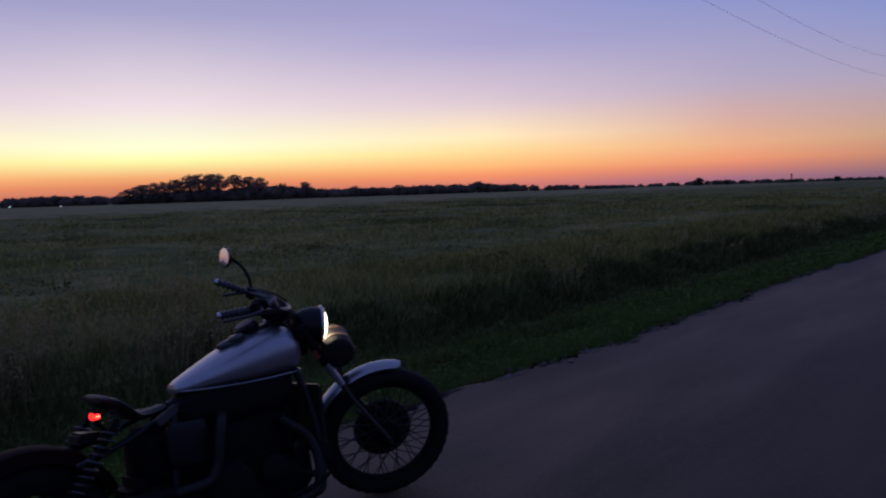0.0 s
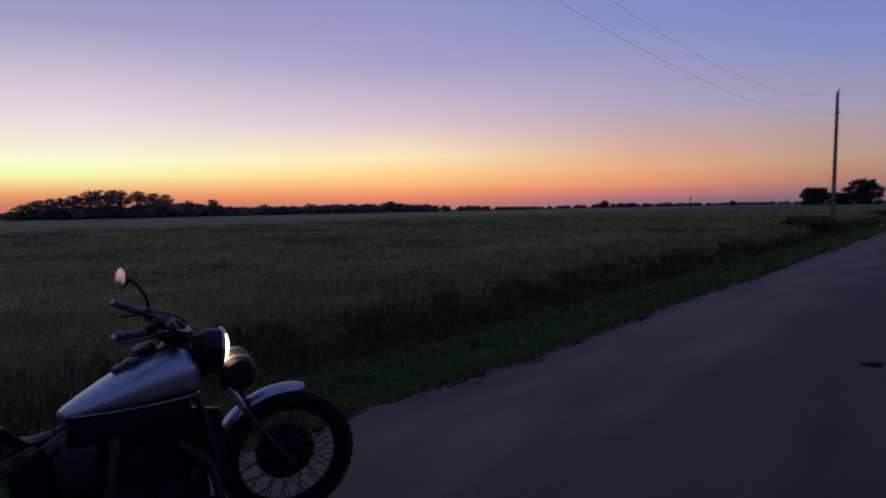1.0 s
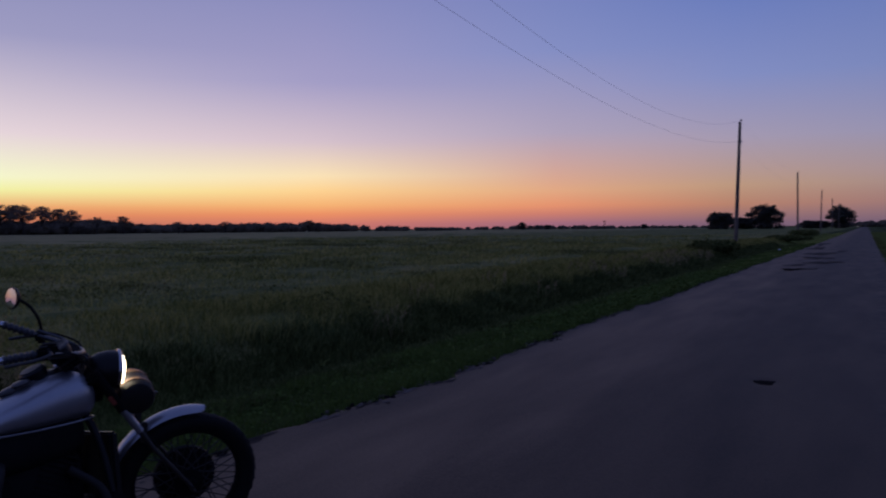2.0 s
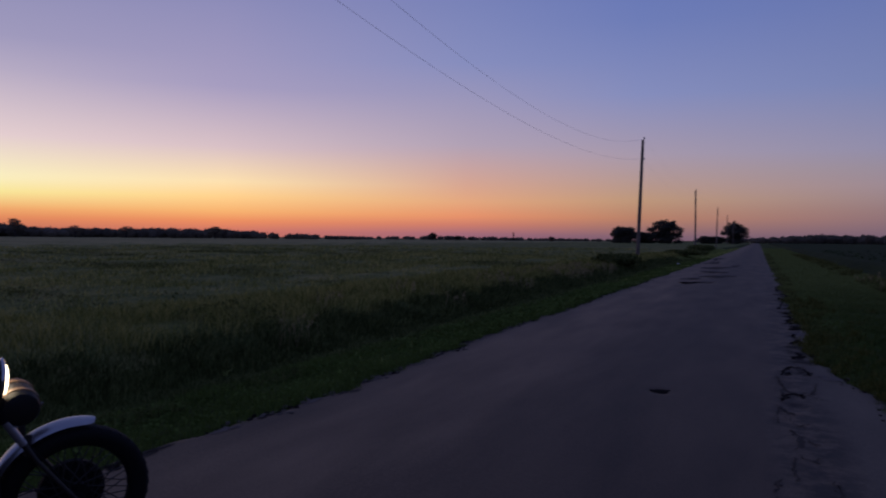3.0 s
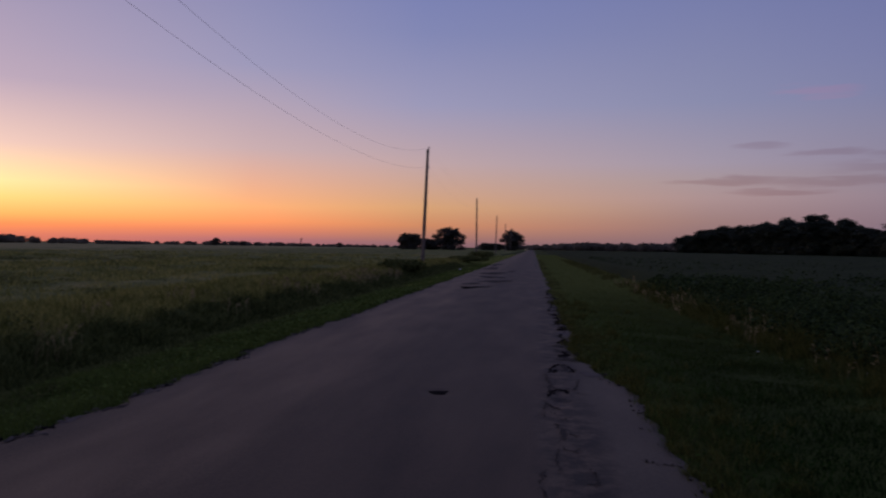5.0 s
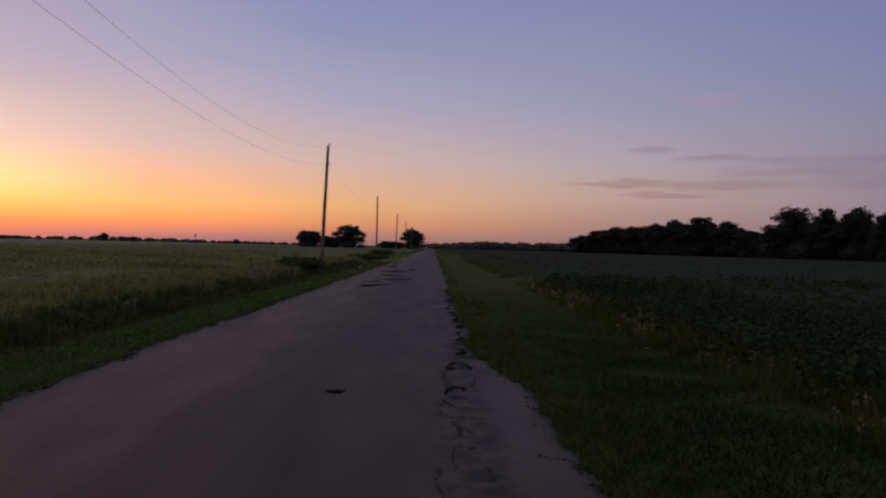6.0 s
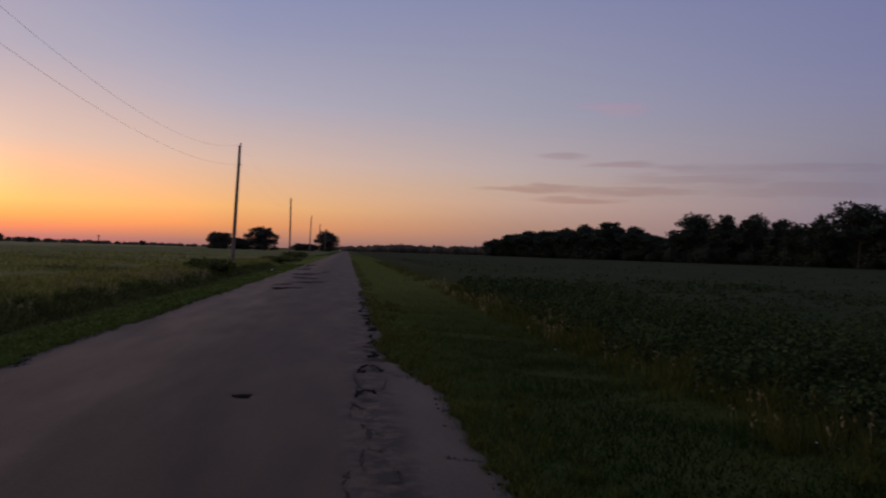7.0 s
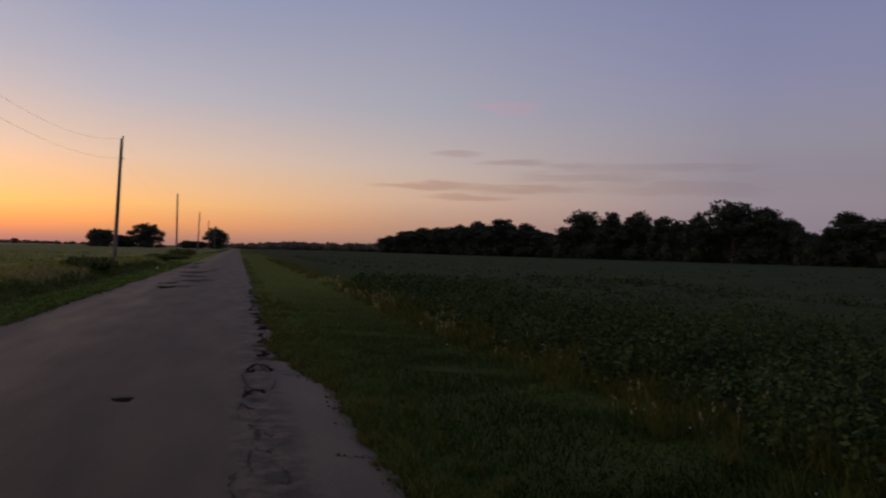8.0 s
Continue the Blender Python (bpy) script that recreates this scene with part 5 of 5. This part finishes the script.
    # exhausts along the near side
    for dz, pts in ((0, [(0.95, -0.1, 0.55), (1.07, -0.15, 0.42), (1.06, -0.19, 0.24), (0.9, -0.2, 0.19), (0.5, -0.2, 0.2), (0.35, -0.2, 0.21)]), (1, [(0.66, -0.11, 0.63), (0.62, -0.18, 0.615), (0.589, -0.2, 0.54), (0.573, -0.2, 0.455), (0.53, -0.2, 0.395), (0.43, -0.2, 0.385), (0.32, -0.2, 0.385)])):
        pipe = P("exhaust_pipe", tube(curve(pts, 7), 0.021, 12), HEATED, "heat-browned exhaust pipe")
        e = pts[-1]
        P("silencer", tube([(e[0] + 0.06, e[1], e[2]), (e[0], e[1], e[2]), (e[0] - 0.4, e[1] - 0.005, e[2] + 0.01), (e[0] - 0.46, e[1] - 0.005, e[2] + 0.012)], [0.024, 0.036, 0.038, 0.03], 16), IRON, "dark silencer", pipe)
    rad = P("radiator", box(0.04, 0.24, 0.32, (1.17, 0, 0.5), 0.01), BLACK, "black radiator ahead of the engine")
    for k in range(12):
        part("fin", box(0.006, 0.2, 0.004, (1.192, 0, 0.37 + 0.024 * k)), IRON, rad)
    P("horn", turned(lathe([(0.0, -0.02), (0.04, -0.018), (0.046, 0.0), (0.03, 0.02)], 18, "y"), Matrix.Translation((1.13, -0.15, 0.36))), IRON, "round horn")
    P("side_cover", loft([(0.39, -0.15, 0.56, 0.012, 0.06, 3), (0.41, -0.155, 0.56, 0.02, 0.09, 4), (0.55, -0.155, 0.55, 0.022, 0.092, 4), (0.57, -0.15, 0.55, 0.012, 0.06, 3)], 20), BLACK, "black squarish side cover")
    P("battery_box", box(0.17, 0.2, 0.19, (0.46, 0, 0.51), 0.02), BLACK)
    P("side_panel", turned(box(0.1, 0.012, 0.034, (0, 0, 0), 0.004), Matrix.Translation((0.41, -0.14, 0.684)) @ Matrix.Rotation(radians(-28), 4, "Y")), ALLOY, "dull bracket under the saddle")
    P("side_stand", tube([(0.62, 0.14, 0.2), (0.68, 0.27, 0.025), (0.74, 0.29, 0.02)], 0.012, 8), BLACK, "black side stand resting on the asphalt")
    P("brake_pedal", tube(curve([(0.9, -0.2, 0.22), (1.05, -0.22, 0.25), (1.12, -0.23, 0.29)], 5), 0.009, 8), IRON)
    return bike


build_motorcycle()


# ---- grass and crops ----
def blades(x, y, z, h, w, lean, g):
    """Bent tapering blades rooted at x, y, z: arrays of vertices and triangles."""
    n = len(x)
    a, tilt = g.uniform(0, 6.283, n), g.uniform(0, 6.283, n)
    side = np.stack([np.cos(a), np.sin(a), np.zeros(n)], 1) * (w / 2)[:, None]
    out = np.stack([np.cos(tilt), np.sin(tilt), np.zeros(n)], 1) * (lean * h)[:, None]
    root = np.stack([x, y, z], 1)
    mid = root + out * 0.3 + np.stack([0 * x, 0 * x, h * 0.55], 1)
    tip = root + out + np.stack([0 * x, 0 * x, h * (1 - 0.25 * lean)], 1)
    v = np.stack([root - side, root + side, mid + side * 0.7, mid - side * 0.7, tip], 1).reshape(-1, 3)
    i = np.arange(n)[:, None] * 5
    f = np.concatenate([i + [0, 1, 2], i + [0, 2, 3], i + [3, 2, 4]], 1).reshape(-1, 3)
    return v, f


def scatter(n, x0, x1, y0, y1, g, power=1.0):
    """Roots, denser towards y0."""
    return g.uniform(x0, x1, n), y0 + (y1 - y0) * g.uniform(0, 1, n) ** power


def grass(name, n, x0, x1, y0, y1, hmin, hmax, w, mat, label, seed, power=1.6, lean=0.45, keep=None, patch=0.5, ramp=None):
    g = np.random.default_rng(seed)
    x, y = scatter(n, x0, x1, y0, y1, g, power)
    if keep is not None:
        k = keep(x, y)
        x, y = x[k], y[k]
    z = ground_z(x, y) - 0.01
    h = g.uniform(hmin, hmax, len(x)) * (1 + patch * 0.6 * wave(x, y, 2.2, seed + 50))
    if ramp:
        h = h * np.interp(x, *ramp)
    ww = w * g.uniform(0.6, 1.4, len(x)) * np.clip(np.hypot(x, y) / 9, 1, 6)
    v, f = blades(x, y, z, np.maximum(h, 0.02), ww, lean * g.uniform(0.2, 1.6, len(x)), g)
    return stuff(name, v, f, mat, label, "grass")


grass("mown_grass", 110000, -6.0, -3.95, 0, 75, 0.05, 0.13, 0.008, SHORT_GRASS, "short green mown grass along the road edge", 101, keep=lambda x, y: x < road_left(y) + 0.01 + 0.06 * wave(x, y, 0.6, 45))
grass("ditch_grass", 130000, -8.3, -5.2, -3, 80, 0.06, 0.17, 0.012, DITCH_GRASS, "dark green grass in the shallow ditch", 109, lean=0.8, keep=lambda x, y: x < -5.35 + 0.3 * wave(x, y, 3, 9), ramp=([-8.3, -7.4, -6.6, -5.2], [2.0, 1.6, 1.0, 0.8]))
grass("tall_grass", 120000, -12.5, -7.7, -4, 95, 0.2, 0.5, 0.01, TALL_GRASS, "tall unmown grass and weeds beside the field", 102, lean=0.6, keep=lambda x, y: x < -8.0 + 0.25 * wave(x, y, 3, 9), ramp=([-12.5, -10.5, -8.6, -7.7], [0.35, 0.75, 1, 0.7]))
grass("field_weeds", 120000, -80, -9.5, -35, 130, 0.1, 0.32, 0.02, WEEDS, "taller rough weeds in patches of the meadow", 114, power=1.4, patch=1.0, keep=lambda x, y: wave(x * 0.5, y, 11, 116) + 0.4 * wave(x, y, 3, 117) > 0.0)
grass("field_weeds", 110000, -30, -9.5, -12, 70, 0.1, 0.3, 0.011, WEEDS, "rough weeds behind the tall grass", 118, power=1.4, patch=0.9, lean=0.7)
grass("field_weeds", 90000, -55, -7.6, -22, 90, 0.05, 0.2, 0.016, WEEDS, "rough weedy meadow field", 104, power=1.3)
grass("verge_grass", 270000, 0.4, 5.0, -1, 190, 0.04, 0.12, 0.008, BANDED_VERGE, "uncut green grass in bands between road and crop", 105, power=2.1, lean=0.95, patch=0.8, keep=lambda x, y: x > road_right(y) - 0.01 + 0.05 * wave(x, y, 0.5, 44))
grass("edge_grass", 34000, 0.5, 1.9, 1, 110, 0.05, 0.15, 0.008, DRY_GRASS, "yellowish dry grass along the broken road edge", 110, power=2.0, lean=0.9, keep=lambda x, y: (x > road_right(y) - 0.05 + 0.06 * wave(x, y, 0.7, 43)) & (x < road_right(y) + 0.45 + 0.2 * wave(x, y, 1.5, 41)))
grass("dry_grass", 15000, 3.6, 4.8, 1, 110, 0.08, 0.34, 0.006, DRY_GRASS, "pale dry grass along the edge of the crop", 106, power=2.0, keep=lambda x, y: wave(x, y, 4, 33) > -0.15, ramp=([3.2, 4.0, 4.9], [0.35, 1, 0.9]))


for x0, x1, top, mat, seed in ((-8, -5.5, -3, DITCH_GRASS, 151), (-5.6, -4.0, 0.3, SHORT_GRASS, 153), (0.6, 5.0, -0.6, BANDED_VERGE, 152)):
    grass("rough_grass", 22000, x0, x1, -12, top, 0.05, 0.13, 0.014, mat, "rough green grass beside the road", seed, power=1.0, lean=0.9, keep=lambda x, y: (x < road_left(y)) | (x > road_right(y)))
# extra pale blades, thickening with distance, brighten the far verge by colour
grass("rough_grass", 60000, -8, -4.0, 9, 190, 0.05, 0.12, 0.012, BRIGHTENED_VERGE, "far roadside grass with brightness put into its colour", 161, power=1.7, lean=0.9, keep=lambda x, y: (x < road_left(y)) & (wave(x, y, 0.31, 155) + 1.0 < np.clip((y - 9) / 12, 0, 2.2)))


def tufts(name, count, blades_each, xs, y0, y1, spread, hmin, hmax, mat, label, seed, power=1.4):
    """Separate clumps of longer blades; xs gives each clump's x from its y and a random number."""
    g = np.random.default_rng(seed)
    cy = y0 + (y1 - y0) * g.uniform(0, 1, count) ** power
    cx = xs(cy, g.uniform(0, 1, count))
    k = g.uniform(0.5, 1.3, count)
    n = count * blades_each
    x, y, h = np.repeat(cx, blades_each), np.repeat(cy, blades_each), np.repeat(k, blades_each)
    dx, dy = g.normal(0, spread, n) * h, g.normal(0, spread, n) * h
    x, y = x + dx, y + dy
    h = h * g.uniform(hmin, hmax, n) * np.clip(1.1 - np.hypot(dx, dy) / spread * 0.25, 0.4, 1)
    w = 0.006 * g.uniform(0.6, 1.4, n) * np.clip(np.hypot(x, y) / 8, 1, 4)
    v, f = blades(x, y, ground_z(x, y) - 0.01, h, w, g.uniform(0.3, 1.1, n), g)
    return stuff(name, v, f, mat, label, "grass")


TUFT = material("yellow_green_tufts", (0.078, 0.1, 0.02), 0.85, spread=0.45, scale=0.9, fine=6, island=0.8, tint=(0.14, 0.135, 0.036), spec=0.04, thin=0.45)
tufts("grass_tufts", 210, 55, lambda y, u: road_right(y) + 0.03 + 0.85 * u ** 2, 2.5, 24, 0.06, 0.08, 0.22, TUFT, "yellowish grass tufts hanging over the road edge", 171)
tufts("grass_tufts", 55, 45, lambda y, u: 1.4 + 2.4 * u, 3, 26, 0.08, 0.08, 0.2, TUFT, "scattered longer tufts in the verge", 172)
tufts("grass_tufts", 130, 60, lambda y, u: 3.7 + 0.8 * u, 3, 30, 0.09, 0.2, 0.5, TUFT, "tall weeds along the front of the crop", 173)
tufts("grass_tufts", 150, 34, lambda y, u: 4.25 + 0.6 * u, 4, 34, 0.1, 0.35, 0.68, TUFT, "tall browning weed stems before the crop", 175)
tufts("grass_tufts", 110, 40, lambda y, u: road_left(y) - 0.02 - 0.3 * u, 2.5, 30, 0.06, 0.06, 0.15, SHORT_GRASS, "small grass tufts along the road edge", 174)


def seed_stalks(name, n, x0, x1, y0, y1, hmin, hmax, label, seed, power=1.5, keep=None):
    """Thin stalks that end in loose plumes of seed."""
    g = np.random.default_rng(seed)
    x, y = scatter(n, x0, x1, y0, y1, g, power)
    if keep is not None:
        k = keep(x, y)
        x, y = x[k], y[k]
    n = len(x)
    z = ground_z(x, y)
    h = g.uniform(hmin, hmax, n)
    far = np.clip(np.hypot(x, y) / 9, 1, 5)
    v, f = blades(x, y, z, h, 0.006 * far, g.uniform(0.05, 0.35, n), g)
    tip = v.reshape(-1, 5, 3)[:, 4]
    m = 6
    c = np.repeat(tip, m, 0) + np.stack([g.normal(0, 0.014, n * m), g.normal(0, 0.014, n * m), -g.uniform(0, 0.13, n * m)], 1)
    s = (g.uniform(0.012, 0.026, n * m) * np.repeat(far, m) ** 0.6)[:, None]
    a = g.normal(size=(n * m, 3)) * [0.4, 0.4, 1]
    a /= np.linalg.norm(a, axis=1)[:, None]
    b = np.cross(a, g.normal(size=(n * m, 3)))
    b /= np.linalg.norm(b, axis=1)[:, None]
    w = np.stack([c - a * s, c + b * s * 0.4, c + a * s * 1.3, c - b * s * 0.4], 1).reshape(-1, 3)
    q = np.arange(n * m)[:, None] * 4
    t = np.concatenate([q + [0, 1, 2], q + [0, 2, 3]], 1).reshape(-1, 3)
    v, f = joined((v, f), (w, t))
    return stuff(name, v, f, SEED_GRASS, label, "grass")


seed_stalks("dry_grass", 3600, -9.4, -7.4, -2, 5.5, 0.45, 0.72, "pale dry seed heads above tall grass", 103, 1.0, lambda x, y: wave(x, y, 3, 31) > -0.1)
seed_stalks("dry_grass", 1100, -9.0, -7.3, 5, 45, 0.4, 0.6, "pale dry seed heads above tall grass", 107, 1.4, lambda x, y: wave(x, y, 6, 31) > 0.25)
seed_stalks("dry_grass", 330, 3.5, 4.9, 1, 40, 0.2, 0.42, "pale dry seed heads at the edge of the crop", 108, 1.2, lambda x, y: wave(x, y, 4, 33) > 0.1)

def ground_leaves(name, n, x0, x1, y0, y1, size, mat, label, seed, keep):
    """Small broad leaves close over the ground, between the grass."""
    g = np.random.default_rng(seed)
    x, y = scatter(n, x0, x1, y0, y1, g, 1.6)
    k = keep(x, y)
    x, y = x[k], y[k]
    n = len(x)
    c = np.stack([x, y, ground_z(x, y) + g.uniform(0.02, 0.1, n)], 1)
    nrm = np.stack([g.normal(size=n) * 0.5, g.normal(size=n) * 0.5, np.ones(n)], 1)
    a = np.cross(nrm, g.normal(size=(n, 3)))
    a /= np.linalg.norm(a, axis=1)[:, None]
    b = np.cross(nrm, a)
    b /= np.linalg.norm(b, axis=1)[:, None]
    s = (size * g.uniform(0.5, 1.4, n) * np.clip(np.hypot(x, y) / 9, 1, 3))[:, None]
    v = np.stack([c - a * s, c + b * s * 0.7, c + a * s, c - b * s * 0.7], 1).reshape(-1, 3)
    return stuff(name, v, np.arange(n * 4).reshape(-1, 4), mat, label, "weeds")


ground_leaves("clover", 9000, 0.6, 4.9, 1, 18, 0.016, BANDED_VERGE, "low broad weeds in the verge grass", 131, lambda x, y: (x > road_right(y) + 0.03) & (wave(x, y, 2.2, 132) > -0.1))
ground_leaves("clover", 9000, -5.8, -4.1, 1, 30, 0.02, SHORT_GRASS, "low broad weeds in the mown grass", 133, lambda x, y: x < road_left(y) - 0.03)

FLOWER = material("white_petals", (0.4, 0.4, 0.34), 0.7, spread=0.1)
ground_leaves("wild_flowers", 70, 3.2, 4.7, 3.5, 14, 0.011, FLOWER, "tiny scattered white wild flowers by the crop", 135, lambda x, y: x > 3.0)

# weedy patches in the meadow: dark leafy ones, and paler stalks between them
def weed_patches(count, x_span, y0, y1, level, seed, high, leaf, number, mat, label):
    g = np.random.default_rng(seed)
    y = y0 + (y1 - y0) * g.uniform(0, 1, count) ** 1.3
    x = -9.0 - x_span * g.uniform(0, 1, count) ** 1.25
    k = wave(x * 0.42 + 40 * (seed % 2), y * 1.5, 15, 88) + 0.55 * wave(x, y, 5, 89) + g.normal(0, 0.25, count) > level
    bl = []
    for px, py in zip(x[k], y[k]):
        r = g.uniform(0.35, 0.95) * (1 + 0.012 * abs(px))
        h = high * g.uniform(0.5, 1.2)
        bl.append(((px, py, h * 0.45), (r * 1.3, r, h * 0.6)))
    v, f = leaf_cloud(bl, number, leaf, g)
    return stuff("weed_patches", v, f, mat, label, "weeds")


weed_patches(2600, 60, -14, 85, 0.5, 301, 0.26, 0.034, 150000, WEED_DARK, "dark leafy weeds in patches across the meadow")
weed_patches(1500, 50, -14, 75, 0.35, 302, 0.26, 0.03, 60000, BRUSH, "paler brownish weeds across the meadow")


def weed_clump(x, y, w, h, label, seed):
    g = np.random.default_rng(seed)
    bl = [((x + g.normal() * w * 0.25, y + g.normal() * w * 0.25, h * 0.45), (w * 0.3, w * 0.3, h * 0.5)) for _ in range(9)]
    v, f = joined(leaf_cloud(bl, 6000, 0.075, g), cores(bl, 0.45, g))
    return tagged(new("weed_clump", np_mesh("weed_clump", v, f, WEED_DARK)), label, "shrub")


weed_clump(-8.45, 49, 2.5, 0.75, "low dark clump of weeds at the foot of a pole", 601)
weed_clump(-7.7, 92, 3.6, 0.6, "low dark clump of weeds by the road", 602)
weed_clump(-8.0, 132, 4.0, 1.0, "low dark clump of weeds by the road", 603)


def sheet(name, x0, x1, y0, y1, nx, ny, z, size, amp, mat, label, seed, power=2.0, rise=0.0, edge=0.8):
    """A dense low plant cover seen as one uneven surface."""
    u, v = np.linspace(0, 1, nx) ** power, np.linspace(0, 1, ny) ** power
    X, Y = np.meshgrid(x0 + (x1 - x0) * u, y0 + (y1 - y0) * v)
    rim = np.clip(np.abs(X - x0) / edge, 0, 1)
    Z = ground_z(X, Y) + (z + rise * np.clip((X - 6.0) / 7 + np.clip(Y - 14, 0, 50) / 30, 0, 1)) * rim + amp * rim * (wave(X, Y, size, seed) + 0.6 * wave(X, Y, size / 3, seed + 1)) - 0.02
    i = np.arange(nx * ny).reshape(ny, nx)
    f = np.stack([i[:-1, :-1], i[:-1, 1:], i[1:, 1:], i[1:, :-1]], -1).reshape(-1, 4)
    return stuff(name, np.stack([X, Y, Z], -1).reshape(-1, 3), f, mat, label, "field", True)


sheet("meadow", -7.6, -900, -120, 900, 170, 260, 0.12, 7, 0.07, MEADOW, "hazy grey green meadow with weedy streaks", 61, 2.2)
# second sheet over the far meadow, its pale colour standing in for haze
sheet("hay_field", -40, -950, -160, 900, 120, 200, 0.26, 9, 0.06, FAR_HAZE, "far meadow paled by haze put into its colour", 65, 1.8, 0.0, 110)
sheet("crop_field", 4.7, 330, -20, 480, 150, 190, 0.2, 5, 0.05, CANOPY, "dark green canopy of a wide crop field", 63, 2.0, 0.3)


def crop(plants, each, x0, x1, y0, y1, size, seed, power, mat):
    """Bushy soybean plants in close rows: leaves over the dome of each plant, with dark gaps between."""
    g = np.random.default_rng(seed)
    py = y0 + (y1 - y0) * g.uniform(0, 1, plants) ** power
    px = x0 + np.round((x1 - x0) * g.uniform(0, 1, plants) ** power / 0.42) * 0.42 + g.normal(0, 0.13, plants)
    ph = (0.58 + 0.15 * wave(px, py, 2.6, 77)) * g.uniform(0.65, 1.25, plants) * np.clip(0.8 + (px - x0) * 0.3, 0.8, 1)
    n = plants * each
    x, y, h = np.repeat(px, each), np.repeat(py, each), np.repeat(ph, each)
    d = g.normal(size=(n, 3))
    d[:, 2] = np.abs(d[:, 2]) * 0.9
    d /= np.linalg.norm(d, axis=1)[:, None]
    far = np.clip(np.hypot(x, y) / 20, 1, 2.2)
    reach = g.uniform(0.55, 1.0, n)
    c = np.stack([x + d[:, 0] * 0.23 * reach, y + d[:, 1] * 0.25 * reach, ground_z(x, y) + h * (0.3 + 0.7 * d[:, 2]) * reach], 1)
    nrm = d * [0.7, 0.7, 1] + g.normal(size=(n, 3)) * 0.45
    nrm /= np.linalg.norm(nrm, axis=1)[:, None]
    a = np.cross(nrm, g.normal(size=(n, 3)))
    a /= np.linalg.norm(a, axis=1)[:, None]
    b = np.cross(nrm, a)
    s = (size * g.uniform(0.6, 1.3, n) * far)[:, None]
    drop = nrm * s * 0.3
    v = np.stack([c - a * s, c - a * s * 0.15 + b * s * 0.62, c + a * s - drop, c - a * s * 0.15 - b * s * 0.62], 1).reshape(-1, 3)
    i = np.arange(n)[:, None] * 4
    f = np.concatenate([i + [0, 1, 2], i + [0, 2, 3]], 1).reshape(-1, 3)
    return stuff("soybean_crop", v, f, mat, "dense leafy green soybean plants in rows", "crop")


crop(4000, 64, 4.5, 17, 0.5, 34, 0.037, 111, 1.35, SOY)
crop(9000, 12, 6, 70, 8, 110, 0.034, 112, 1.9, CANOPY_LEAVES)


# ---- small far things ----
def far_lamp(x, y, height, colour, strength, size, label):
    lamp = empty("yard_lamp", label, "lamp", m=pose(x, y, float(ground_z(np.array(x), np.array(y)))))
    part("post", tube([(0, 0, 0), (0, 0, height)], 0.08, 8), POLE_WOOD, lamp)
    part("lantern", lathe([(0.1 * size, 0), (0.5 * size, 0.1 * size), (0.5 * size, 0.5 * size), (0.2 * size, 0.7 * size)], 12), glowing("lit_lantern", colour, strength), lamp, "small bright lamp").location = (0, 0, height)
    return lamp


for az, d, h in ((-68.8, 430, 0.6), (-65.9, 425, 0.2)):
    far_lamp(d * math.sin(radians(az)), d * math.cos(radians(az)), h, (1.0, 0.95, 0.85), 0.6, 0.75, "small white light before the distant trees")
far_lamp(330 * math.tan(radians(-0.55)), 330, 1.0, (1.0, 0.85, 0.6), 0.35, 0.36, "small pale light at the far end of the road")

litter = empty("litter_bag", "small crumpled white bag lying in the verge", "litter", m=pose(-5.15, 55.5, -0.07))
g = bmesh.new()
bmesh.ops.create_icosphere(g, subdivisions=2, radius=0.07)
for q in g.verts:
    q.co = Vector((q.co.x * 1.2, q.co.y, q.co.z * 0.8 + 0.08)) * (1 + 0.25 * noise.noise(q.co * 9))
part("bag", g, material("white_plastic", (0.5, 0.5, 0.48), 0.5, spread=0.1), litter)

pump = empty("wind_pump", "tiny distant wind pump above the far hedge", "wind pump", m=pose(600 * math.sin(radians(-16.6)), 600 * math.cos(radians(-16.6)), 0))
for a in range(4):
    c, d = math.cos(a * math.pi / 2), math.sin(a * math.pi / 2)
    part("tower_leg", tube([(c * 0.9, d * 0.9, 0), (c * 0.12, d * 0.12, 5.6)], 0.09, 6), IRON, pump)
part("rotor", lathe([(0.0, -0.1), (0.7, -0.06), (0.7, 0.06), (0.0, 0.1)], 14, "y"), IRON, pump).location = (0, 0, 5.8)
